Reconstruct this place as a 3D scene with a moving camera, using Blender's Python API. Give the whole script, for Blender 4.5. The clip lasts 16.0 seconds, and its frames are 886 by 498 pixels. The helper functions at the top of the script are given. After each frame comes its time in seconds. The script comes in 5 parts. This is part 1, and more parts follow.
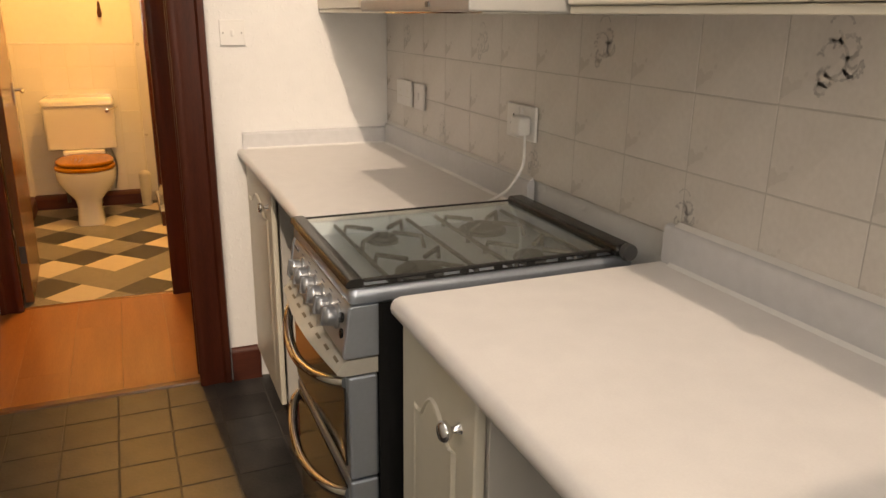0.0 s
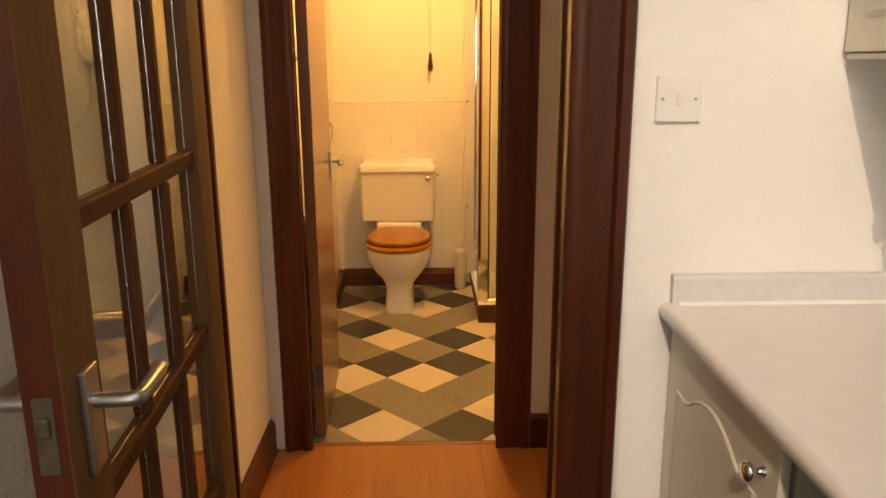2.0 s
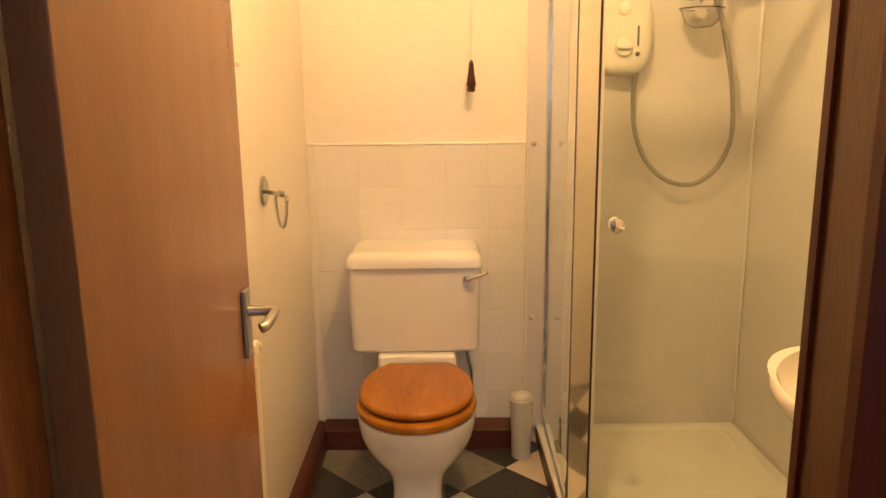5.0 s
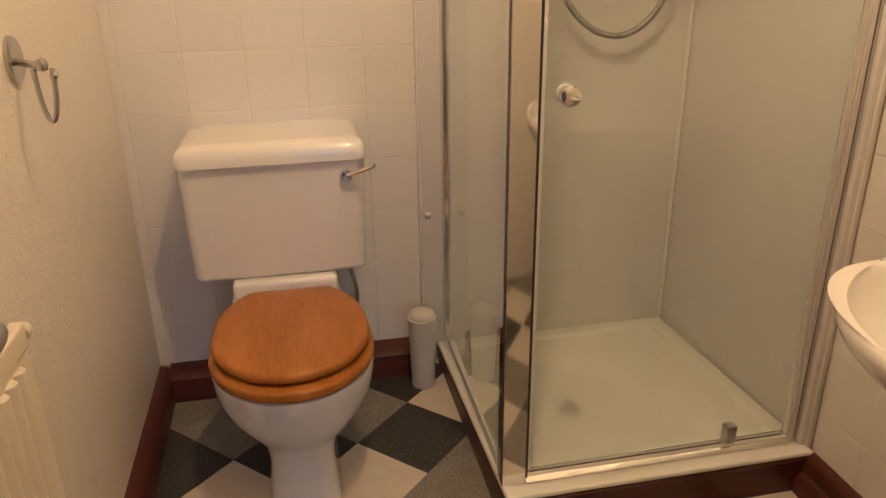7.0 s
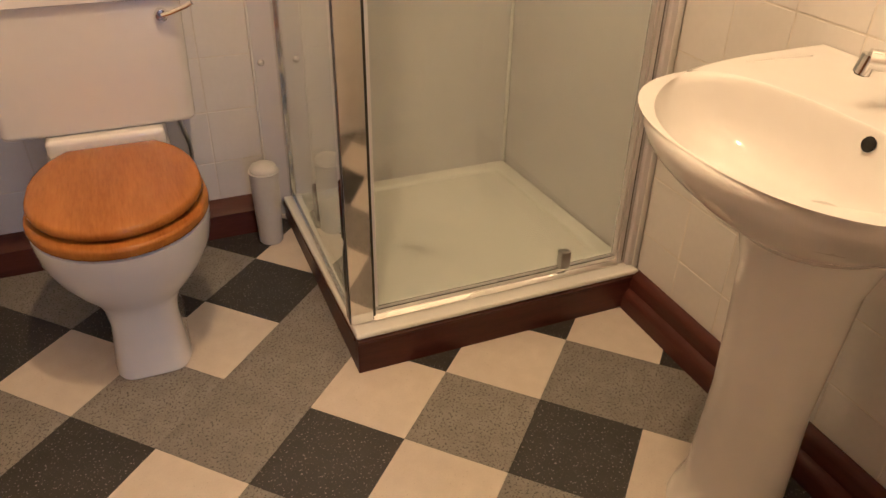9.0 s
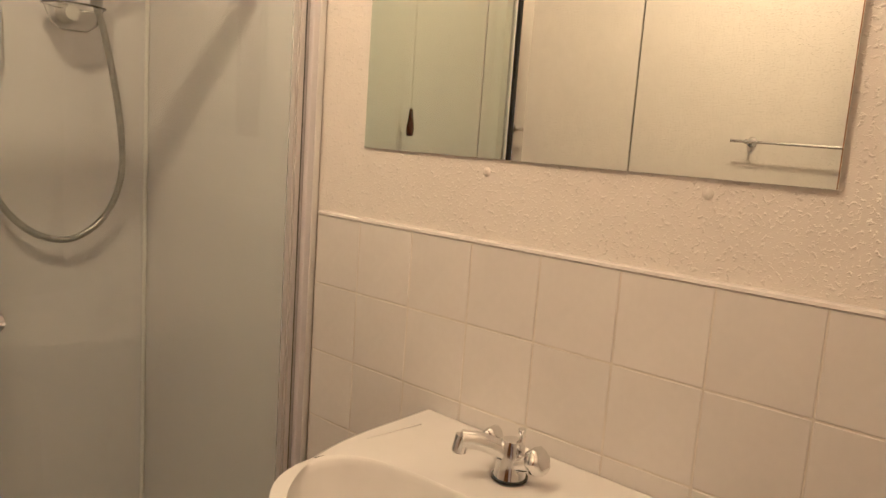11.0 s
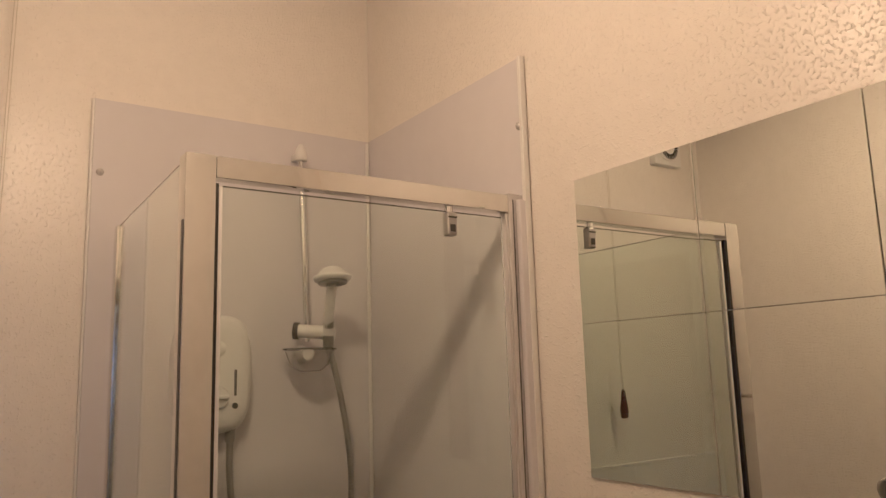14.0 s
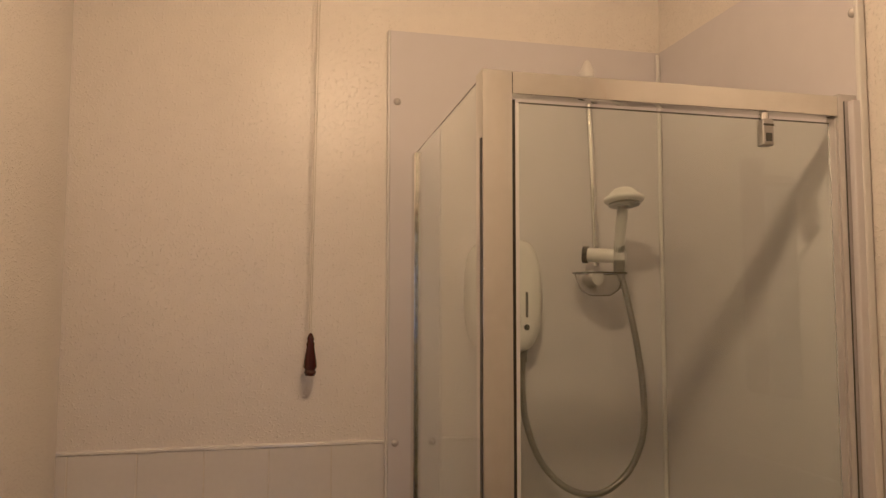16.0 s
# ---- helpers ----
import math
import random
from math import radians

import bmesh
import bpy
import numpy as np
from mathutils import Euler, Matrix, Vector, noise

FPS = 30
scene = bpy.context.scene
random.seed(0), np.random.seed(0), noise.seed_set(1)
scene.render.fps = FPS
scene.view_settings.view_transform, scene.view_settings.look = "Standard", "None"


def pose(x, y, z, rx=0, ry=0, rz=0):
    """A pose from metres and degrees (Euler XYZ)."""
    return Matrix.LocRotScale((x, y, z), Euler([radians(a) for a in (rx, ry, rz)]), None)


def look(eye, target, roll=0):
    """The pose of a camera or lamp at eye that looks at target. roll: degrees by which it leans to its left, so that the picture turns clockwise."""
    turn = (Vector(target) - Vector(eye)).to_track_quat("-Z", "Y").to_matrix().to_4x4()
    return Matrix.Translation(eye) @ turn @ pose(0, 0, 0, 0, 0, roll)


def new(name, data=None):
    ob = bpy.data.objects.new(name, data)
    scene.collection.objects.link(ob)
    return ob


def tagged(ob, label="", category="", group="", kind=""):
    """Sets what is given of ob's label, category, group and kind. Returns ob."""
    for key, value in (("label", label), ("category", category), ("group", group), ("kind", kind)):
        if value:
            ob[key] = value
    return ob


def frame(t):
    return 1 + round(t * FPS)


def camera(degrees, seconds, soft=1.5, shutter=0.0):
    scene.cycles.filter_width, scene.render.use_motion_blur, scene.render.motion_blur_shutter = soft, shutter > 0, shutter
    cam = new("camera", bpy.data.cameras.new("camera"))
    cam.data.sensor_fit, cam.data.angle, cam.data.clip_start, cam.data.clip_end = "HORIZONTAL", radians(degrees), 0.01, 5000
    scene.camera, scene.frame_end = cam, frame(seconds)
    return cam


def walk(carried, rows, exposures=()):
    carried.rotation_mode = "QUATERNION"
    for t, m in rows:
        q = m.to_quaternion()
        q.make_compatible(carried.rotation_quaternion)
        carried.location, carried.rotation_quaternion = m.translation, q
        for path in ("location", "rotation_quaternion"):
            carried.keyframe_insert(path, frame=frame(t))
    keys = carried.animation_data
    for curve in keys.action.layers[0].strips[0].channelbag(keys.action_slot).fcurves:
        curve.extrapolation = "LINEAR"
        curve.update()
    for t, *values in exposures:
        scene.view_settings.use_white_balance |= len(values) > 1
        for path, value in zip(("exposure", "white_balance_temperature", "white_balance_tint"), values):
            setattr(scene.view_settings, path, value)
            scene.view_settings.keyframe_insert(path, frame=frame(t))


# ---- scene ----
cam = camera(61.4, 16.0)
PATH = [
    (0, (0.167, -0.728, 1.368), (0.916, 1.029, 0.773), 0.8),
    (0.5, (0.103, -0.407, 1.365), (0.667, 1.417, 0.771), 1.0),
    (1, (0.086, -0.101, 1.341), (0.422, 1.782, 0.756), -0.9),
    (1.5, (0.092, 0.248, 1.362), (0.186, 2.17, 0.817), -1.0),
    (2, (0.067, 0.591, 1.37), (0.101, 2.532, 0.89), -0.3),
    (2.5, (0.099, 0.932, 1.358), (0.096, 2.881, 0.909), 0.4),
    (3, (0.116, 1.267, 1.365), (0.012, 3.219, 0.939), 1.3),
    (3.5, (0.107, 1.616, 1.335), (0.0, 3.576, 0.951), 1.1),
    (4, (0.11, 1.926, 1.324), (0.009, 3.889, 0.953), -0.2),
    (4.2, (0.07, 2.058, 1.335), (-0.03, 4.019, 0.954), -0.3),
    (6.5, (-0.052, 3.124, 1.305), (0.258, 5.024, 0.76), -1.2),
    (7, (-0.066, 3.183, 1.249), (0.299, 4.996, 0.488), -0.8),
    (7.5, (-0.067, 3.173, 1.171), (0.332, 4.88, 0.208), -0.3),
    (8, (-0.052, 3.15, 1.166), (0.357, 4.767, 0.062), -0.1),
    (10.5, (0.012, 3.16, 1.272), (1.353, 4.512, 0.661), 5.1),
    (11, (0.017, 3.155, 1.336), (1.516, 4.446, 1.043), 4.1),
    (11.5, (0.03, 3.15, 1.435), (1.58, 4.413, 1.377), 1.4),
    (12, (0.021, 3.153, 1.477), (1.6, 4.369, 1.649), 0.7),
    (12.5, (0.034, 3.14, 1.504), (1.605, 4.344, 1.796), -0.1),
    (13, (0.027, 3.141, 1.505), (1.571, 4.37, 1.833), -0.7),
    (13.5, (0.0, 3.161, 1.513), (1.41, 4.545, 1.824), -1.4),
    (14, (-0.012, 3.19, 1.525), (1.092, 4.826, 1.848), -1.7),
    (14.5, (-0.02, 3.224, 1.546), (0.756, 5.034, 1.897), -1.4),
    (15, (-0.034, 3.246, 1.545), (0.521, 5.131, 1.922), -0.8),
    (15.5, (-0.036, 3.261, 1.546), (0.424, 5.173, 1.91), -0.5),
    (16, (-0.031, 3.27, 1.51), (0.426, 5.211, 1.66), 0.1),
]
walk(cam, [(t, look(eye, target, roll)) for t, eye, target, roll in PATH],
     exposures=[(0.0, -0.12, 8300, 15), (1.0, 0.16, 8700, 15), (2.0, -0.20, 8600, 15), (3.0, -0.08, 8000, 15), (4.2, -0.03, 6900, 14), (6.5, -0.78, 4600, 15), (8.0, -0.20, 4700, 21), (10.5, -0.74, 4200, 14), (11.5, -1.18, 4250, 21), (12.2, -1.60, 4250, 20), (13.0, -1.58, 4250, 23), (14.5, -1.84, 4350, 23), (16.0, -1.83, 4500, 22)])

# ---- world and lights ----
world = bpy.data.worlds.new("world")
scene.world = world
world.use_nodes = True
wn = world.node_tree
sky = wn.nodes.new("ShaderNodeTexSky")
sky.sky_type = "NISHITA"
sky.sun_disc = False
sky.sun_elevation, sky.sun_rotation = radians(40), radians(196)
wn.links.new(sky.outputs[0], wn.nodes["Background"].inputs[0])
wn.nodes["Background"].inputs[1].default_value = 0.12


def lamp(name, kind, at, power, colour, size=0.05, rot=(0, 0, 0), size_y=None):
    data = bpy.data.lights.new(name, kind)
    data.energy, data.color = power, colour
    if kind == "AREA":
        data.shape, data.size, data.size_y = "RECTANGLE", size, size_y or size
    else:
        data.shadow_soft_size = size
    ob = new(name, data)
    ob.matrix_world = pose(*at, *rot)
    return ob


BULB = (0.20, 4.05, 2.38)      # bathroom pendant bulb
HFILL = (4.80, 3.00, 2.30)     # unseen fill lamp added far along the hall
lamp("bath_bulb_light", "POINT", (BULB[0], BULB[1], BULB[2] - 0.02), 80, (1.0, 0.56, 0.18), 0.035)
# added fill: lights the left hall wall from the right
lamp("hall_fill_light", "POINT", (HFILL[0], HFILL[1], HFILL[2] - 0.02), 88, (1.0, 0.66, 0.36), 0.035)
SUN_WAY = Vector((0.33, 1.14, -1.0))
sun = bpy.data.lights.new("sun", "SUN")
sun.energy, sun.color, sun.angle = 1.75, (1.0, 0.90, 0.80), radians(0.55)
new("sun", sun).matrix_world = look((0, 0, 8), Vector((0, 0, 8)) + SUN_WAY)
# fill lamp added under the unseen roof opening
lamp("roof_opening_fill", "AREA", (0.30, -0.05, 2.44), 9, (0.93, 0.95, 1.0), 0.62, (0, 0, 0), 1.5)
# fill lamp added at the unseen back window, brightens end wall and tiles
lamp("back_window_fill", "AREA", (0.30, -2.18, 1.60), 16, (0.93, 0.96, 1.0), 0.98, (90, 0, 0), 0.98)


# ---- materials ----
def mat(name, base, rough=0.5, metal=0.0, var=0.12, scale=6.0, bump=0.0, bscale=60.0, coat=0.0, base2=None, island=0.0,
        stretch=(1, 1, 1), detail=4.0, spec=0.5, bumpd=0.004, rvar=0.1):
    m = bpy.data.materials.new(name)
    m.use_nodes = True
    t = m.node_tree
    n, l = t.nodes, t.links
    b = n["Principled BSDF"]
    b.inputs["Roughness"].default_value = rough
    b.inputs["Metallic"].default_value = metal
    b.inputs["Specular IOR Level"].default_value = spec
    b.inputs["Coat Weight"].default_value = coat
    b.inputs["Coat Roughness"].default_value = 0.08
    co = n.new("ShaderNodeTexCoord")
    mp = n.new("ShaderNodeMapping")
    mp.inputs["Scale"].default_value = stretch
    l.new(co.outputs["Object"], mp.inputs[0])
    big, fine = n.new("ShaderNodeTexNoise"), n.new("ShaderNodeTexNoise")
    for node, s, d in ((big, scale, detail), (fine, scale * 14, 6.0)):
        node.inputs["Scale"].default_value = s
        node.inputs["Detail"].default_value = d
        l.new(mp.outputs[0], node.inputs["Vector"])
    mixn = n.new("ShaderNodeMix")
    mixn.data_type = "FLOAT"
    mixn.inputs[0].default_value = 0.4
    l.new(big.outputs[0], mixn.inputs[2])
    l.new(fine.outputs[0], mixn.inputs[3])
    ramp = n.new("ShaderNodeValToRGB")
    c2 = base2 or tuple(min(1.0, c * (1 + var)) for c in base)
    c1 = base if base2 else tuple(c * (1 - var) for c in base)
    ramp.color_ramp.elements[0].position, ramp.color_ramp.elements[1].position = 0.33, 0.67
    ramp.color_ramp.elements[0].color, ramp.color_ramp.elements[1].color = (*c1, 1), (*c2, 1)
    l.new(mixn.outputs[0], ramp.inputs[0])
    out = ramp.outputs[0]
    if island:
        info = n.new("ShaderNodeObjectInfo")
        hsv = n.new("ShaderNodeHueSaturation")
        mr = n.new("ShaderNodeMapRange")
        mr.inputs[3].default_value, mr.inputs[4].default_value = 1 - island, 1 + island
        l.new(info.outputs["Random"], mr.inputs[0])
        l.new(mr.outputs[0], hsv.inputs["Value"])
        l.new(out, hsv.inputs["Color"])
        out = hsv.outputs[0]
    l.new(out, b.inputs["Base Color"])
    if rvar:
        rr = n.new("ShaderNodeMapRange")
        rr.inputs[3].default_value, rr.inputs[4].default_value = max(0.02, rough - rvar * rough), min(1, rough + rvar * rough)
        l.new(big.outputs[0], rr.inputs[0])
        l.new(rr.outputs[0], b.inputs["Roughness"])
    if bump:
        bn = n.new("ShaderNodeTexNoise")
        bn.inputs["Scale"].default_value = bscale
        bn.inputs["Detail"].default_value = 3.0
        l.new(mp.outputs[0], bn.inputs["Vector"])
        bp = n.new("ShaderNodeBump")
        bp.inputs["Strength"].default_value = bump
        bp.inputs["Distance"].default_value = bumpd
        l.new(bn.outputs[0], bp.inputs["Height"])
        l.new(bp.outputs[0], b.inputs["Normal"])
    return m


def stipple(name, base, rough, strength, size=42.0, coat=0.0):
    """Painted textured wall: scattered raised flecks over a fine grain."""
    m = mat(name, base, rough, var=0.035, scale=1.7)
    n, l = m.node_tree.nodes, m.node_tree.links
    b = n["Principled BSDF"]
    b.inputs["Coat Weight"].default_value = coat
    b.inputs["Coat Roughness"].default_value = 0.15
    co = n.new("ShaderNodeTexCoord")
    a, c = n.new("ShaderNodeTexNoise"), n.new("ShaderNodeTexNoise")
    a.inputs["Scale"].default_value, a.inputs["Detail"].default_value, a.inputs["Distortion"].default_value = size, 2.0, 0.2
    c.inputs["Scale"].default_value, c.inputs["Detail"].default_value = size * 4, 2.0
    ramp = n.new("ShaderNodeValToRGB")
    ramp.color_ramp.elements[0].position, ramp.color_ramp.elements[1].position = 0.55, 0.74
    for node in (a, c):
        l.new(co.outputs["Object"], node.inputs["Vector"])
    l.new(a.outputs[0], ramp.inputs[0])
    mx = n.new("ShaderNodeMath")
    mx.operation = "MULTIPLY_ADD"
    mx.inputs[1].default_value = 0.22
    l.new(c.outputs[0], mx.inputs[0])
    l.new(ramp.outputs[0], mx.inputs[2])
    bp = n.new("ShaderNodeBump")
    bp.inputs["Strength"].default_value = strength
    bp.inputs["Distance"].default_value = 0.003
    l.new(mx.outputs[0], bp.inputs["Height"])
    l.new(bp.outputs[0], b.inputs["Normal"])
    return m


def wood(name, dark, light, rough=0.35, stretch=(14, 14, 1.2), coat=0.3, scale=2.2, island=0.0):
    return mat(name, dark, rough, scale=scale, base2=light, stretch=stretch, coat=coat, bump=0.02, bscale=12, bumpd=0.0005, island=island, spec=0.3)


def glass(name, tint=(0.96, 0.985, 0.97), rough=0.0):
    m = bpy.data.materials.new(name)
    m.use_nodes = True
    b = m.node_tree.nodes["Principled BSDF"]
    b.inputs["Base Color"].default_value = (*tint, 1)
    b.inputs["Transmission Weight"].default_value = 1.0
    b.inputs["Roughness"].default_value = rough
    b.inputs["IOR"].default_value = 1.45
    return m


M_KWALL = stipple("kitchen_wall_paint", (0.75, 0.745, 0.735), 0.55, 0.28, 75)
M_KLEFT = stipple("kitchen_side_wall_paint", (0.75, 0.72, 0.66), 0.34, 0.8, 62)
M_BWALL = stipple("bath_wall_paint", (0.80, 0.76, 0.70), 0.21, 0.58, 140)
M_HWALL = stipple("hall_wall_paint", (0.74, 0.70, 0.64), 0.6, 0.12, 95)
M_CEIL = mat("ceiling_paint", (0.80, 0.79, 0.77), 0.7, var=0.03, bump=0.1)
M_DWOOD = wood("mahogany_stain", (0.068, 0.013, 0.005), (0.120, 0.026, 0.010), 0.42, coat=0.05)
M_SKIRT = wood("skirting_stain", (0.050, 0.013, 0.008), (0.10, 0.028, 0.016), 0.40, (1.2, 14, 14), 0.06)
M_SKIRTY = wood("skirting_stain_y", (0.050, 0.013, 0.008), (0.10, 0.028, 0.016), 0.40, (14, 1.2, 14), 0.06)
M_DOORW = wood("varnished_door", (0.20, 0.090, 0.037), (0.245, 0.112, 0.046), 0.26, (6, 6, 0.7), 0.15)
M_GDOORW = wood("glazed_door_wood", (0.105, 0.044, 0.015), (0.175, 0.078, 0.028), 0.58, coat=0.0)
M_GBAR = wood("glazing_bar_wood", (0.072, 0.024, 0.009), (0.125, 0.047, 0.018), 0.68, coat=0.0)
M_GBAR.node_tree.nodes["Principled BSDF"].inputs["Specular IOR Level"].default_value = 0.16
M_LINING = wood("golden_brown_varnish", (0.11, 0.042, 0.015), (0.19, 0.080, 0.028), 0.24, (9, 9, 0.8), 0.25)
M_LAM = wood("laminate_floor", (0.29, 0.104, 0.031), (0.40, 0.160, 0.054), 0.34, (11, 1.0, 11), 0.2, 1.6, 0.02)
M_KTILE = mat("kitchen_vinyl_tile", (0.020, 0.0195, 0.0195), 0.40, scale=9, base2=(0.060, 0.054, 0.050), island=0.2, bump=0.25, bscale=70, bumpd=0.0015)
M_KGROUT = mat("kitchen_floor_joint", (0.070, 0.063, 0.055), 0.7, var=0.3, scale=12)
M_WTOP = mat("worktop_laminate", (0.68, 0.65, 0.625), 0.38, var=0.04, scale=20, bump=0.05, bscale=250, bumpd=0.0006)
M_UPST = mat("upstand_laminate", (0.56, 0.56, 0.57), 0.36, var=0.05, scale=40)
M_CAB = mat("cream_cabinet", (0.66, 0.62, 0.52), 0.36, var=0.03, scale=3)
M_CABW = mat("cabinet_carcass_white", (0.52, 0.50, 0.465), 0.45, var=0.03, scale=3)
M_KWT = mat("kitchen_wall_tile", (0.54, 0.51, 0.475), 0.28, scale=7, base2=(0.63, 0.60, 0.565), island=0.025, detail=8)
M_MOTIF = mat("tile_print_grey", (0.27, 0.265, 0.26), 0.3, scale=75, base2=(0.56, 0.53, 0.50))
M_CHROME = mat("chrome", (0.78, 0.78, 0.78), 0.10, 1.0, var=0.03, rvar=0.3)
M_HANDLE = mat("satin_handle", (0.46, 0.45, 0.44), 0.35, 1.0, var=0.05)
M_HOB = mat("hob_plate_silver", (0.19, 0.20, 0.19), 0.32, 0.5, var=0.05)
M_RIM = mat("blue_grey_steel", (0.42, 0.47, 0.54), 0.30, 0.75, var=0.06, scale=9)
M_STEEL = mat("cooker_silver", (0.43, 0.42, 0.40), 0.38, 0.45, var=0.06, scale=4)
M_KNOB = mat("satin_knob", (0.40, 0.42, 0.45), 0.28, 0.8, var=0.04)
M_BLACK = mat("black_enamel", (0.012, 0.012, 0.012), 0.25, var=0.2)
M_DGLASS = mat("oven_dark_glass", (0.015, 0.014, 0.013), 0.06, var=0.2, coat=0.5)
M_IRON = mat("cast_iron", (0.03, 0.03, 0.03), 0.55, var=0.3, bump=0.2, bscale=200, bumpd=0.001)
M_LID = glass("hob_lid_glass", (0.76, 0.80, 0.74))
M_GLASS = glass("shower_glass", (0.905, 0.955, 0.905))
M_WGLASS = glass("window_glass")
M_MIRROR = mat("mirror_silver", (0.86, 0.89, 0.85), 0.004, 1.0, var=0.0, rvar=0)
M_CERAM = mat("white_ceramic", (0.76, 0.745, 0.72), 0.10, var=0.02, scale=2, coat=0.4)
M_CIST = mat("cistern_plastic", (0.72, 0.70, 0.67), 0.16, var=0.02, scale=2, coat=0.3)
M_SEAT = wood("pine_seat", (0.27, 0.093, 0.004), (0.42, 0.165, 0.010), 0.25, (8, 1.0, 3), 0.0, 1.8)
M_SEAT.node_tree.nodes["Principled BSDF"].inputs["Specular IOR Level"].default_value = 0.28
M_BTILE = mat("bath_wall_tile", (0.74, 0.715, 0.685), 0.16, var=0.03, scale=5, island=0.02, coat=0.2)
M_BGROUT = mat("bath_grout", (0.70, 0.66, 0.59), 0.8, var=0.10, scale=9)
def speckled(name, base, base2, fleck, share, island):
    """Vinyl with fine hard flecks over a mottled ground."""
    m = mat(name, base, 0.42, scale=22, base2=base2, island=island, bump=0.3, bscale=280, bumpd=0.0009)
    n, l = m.node_tree.nodes, m.node_tree.links
    b = n["Principled BSDF"]
    ground = b.inputs["Base Color"].links[0].from_socket
    co = n.new("ShaderNodeTexCoord")
    grain = n.new("ShaderNodeTexNoise")
    grain.inputs["Scale"].default_value, grain.inputs["Detail"].default_value = 190.0, 3.0
    l.new(co.outputs["Object"], grain.inputs["Vector"])
    ramp = n.new("ShaderNodeValToRGB")
    ramp.color_ramp.elements[0].position, ramp.color_ramp.elements[1].position = share, share + 0.06
    l.new(grain.outputs[0], ramp.inputs[0])
    mix = n.new("ShaderNodeMix")
    mix.data_type = "RGBA"
    l.new(ramp.outputs[0], mix.inputs[0])
    l.new(ground, mix.inputs[6])
    mix.inputs[7].default_value = (*fleck, 1)
    l.new(mix.outputs[2], b.inputs["Base Color"])
    return m


M_VDARK = speckled("vinyl_dark", (0.026, 0.025, 0.025), (0.045, 0.043, 0.041), (0.30, 0.27, 0.23), 0.62, 0.08)
M_VGREY = speckled("vinyl_grey", (0.185, 0.172, 0.15), (0.265, 0.25, 0.222), (0.085, 0.08, 0.072), 0.56, 0.06)
M_VCREAM = speckled("vinyl_cream", (0.55, 0.49, 0.41), (0.63, 0.57, 0.48), (0.46, 0.40, 0.33), 0.66, 0.04)
M_SUB = mat("subfloor", (0.10, 0.09, 0.08), 0.8)
M_PANEL = mat("shower_panel", (0.66, 0.64, 0.665), 0.20, var=0.02, scale=1.5, coat=0.15)
M_WPLAS = mat("white_plastic", (0.74, 0.73, 0.71), 0.30, var=0.02)
M_YPLAS = mat("aged_plastic", (0.62, 0.58, 0.50), 0.35, var=0.04)
M_TRAY = mat("shower_tray", (0.74, 0.73, 0.69), 0.20, var=0.03, scale=3)
M_ALU = mat("aluminium_profile", (0.72, 0.72, 0.70), 0.06, 1.0, var=0.05, scale=3)
M_WPROF = mat("pale_profile", (0.66, 0.64, 0.63), 0.25, 0.3, var=0.04)
M_RAD = mat("radiator_enamel", (0.68, 0.63, 0.53), 0.35, var=0.03)
M_RUBBER = mat("black_seal", (0.02, 0.02, 0.02), 0.5)
M_PULL = wood("pull_dark_wood", (0.045, 0.010, 0.007), (0.07, 0.018, 0.012), 0.25)
M_SLOT = mat("slot_shadow_brown", (0.16, 0.13, 0.09), 0.6)
M_CORD = mat("cord", (0.62, 0.58, 0.50), 0.8)
M_HOSE = mat("hose_metal", (0.36, 0.36, 0.35), 0.30, 1.0, bump=0.0)
M_HOOK = mat("dull_hook_chrome", (0.52, 0.51, 0.49), 0.24, 1.0, var=0.06, scale=20)
M_TARN = mat("tarnished_plate", (0.15, 0.12, 0.085), 0.5, 0.5, var=0.3, scale=60)
M_BRUSH = mat("translucent_grey_plastic", (0.60, 0.58, 0.55), 0.3, var=0.05)
M_TRIM = mat("dull_cream_trim", (0.40, 0.38, 0.33), 0.4, var=0.06)
M_CABLE = mat("white_cable", (0.74, 0.74, 0.72), 0.45)
M_DGREY = mat("dark_grey_plastic", (0.06, 0.06, 0.06), 0.4)
M_INK = mat("grey_ink", (0.10, 0.10, 0.11), 0.5)
M_BLUE = mat("blue_print", (0.05, 0.055, 0.11), 0.4)
M_BULB = bpy.data.materials.new("lit_bulb")
M_BULB.use_nodes = True
M_BULB.node_tree.nodes["Principled BSDF"].inputs["Emission Color"].default_value = (1, 0.75, 0.45, 1)
M_BULB.node_tree.nodes["Principled BSDF"].inputs["Emission Strength"].default_value = 12


# ---- mesh helpers ----
def box(bm, x0, x1, y0, y1, z0, z1, bevel=0.0, seg=2, m=None):
    mm = Matrix.Translation(((x0 + x1) / 2, (y0 + y1) / 2, (z0 + z1) / 2)) @ Matrix.Diagonal((abs(x1 - x0), abs(y1 - y0), abs(z1 - z0), 1))
    if m is not None:
        mm = m @ mm
    r = bmesh.ops.create_cube(bm, size=1, matrix=mm)
    if bevel:
        es = list({e for v in r["verts"] for e in v.link_edges})
        bmesh.ops.bevel(bm, geom=es, offset=bevel, segments=seg, affect="EDGES", profile=0.5, clamp_overlap=True)
    return bm


def B(x0, x1, y0, y1, z0, z1, bevel=0.0, seg=2, m=None):
    return box(bmesh.new(), x0, x1, y0, y1, z0, z1, bevel, seg, m)


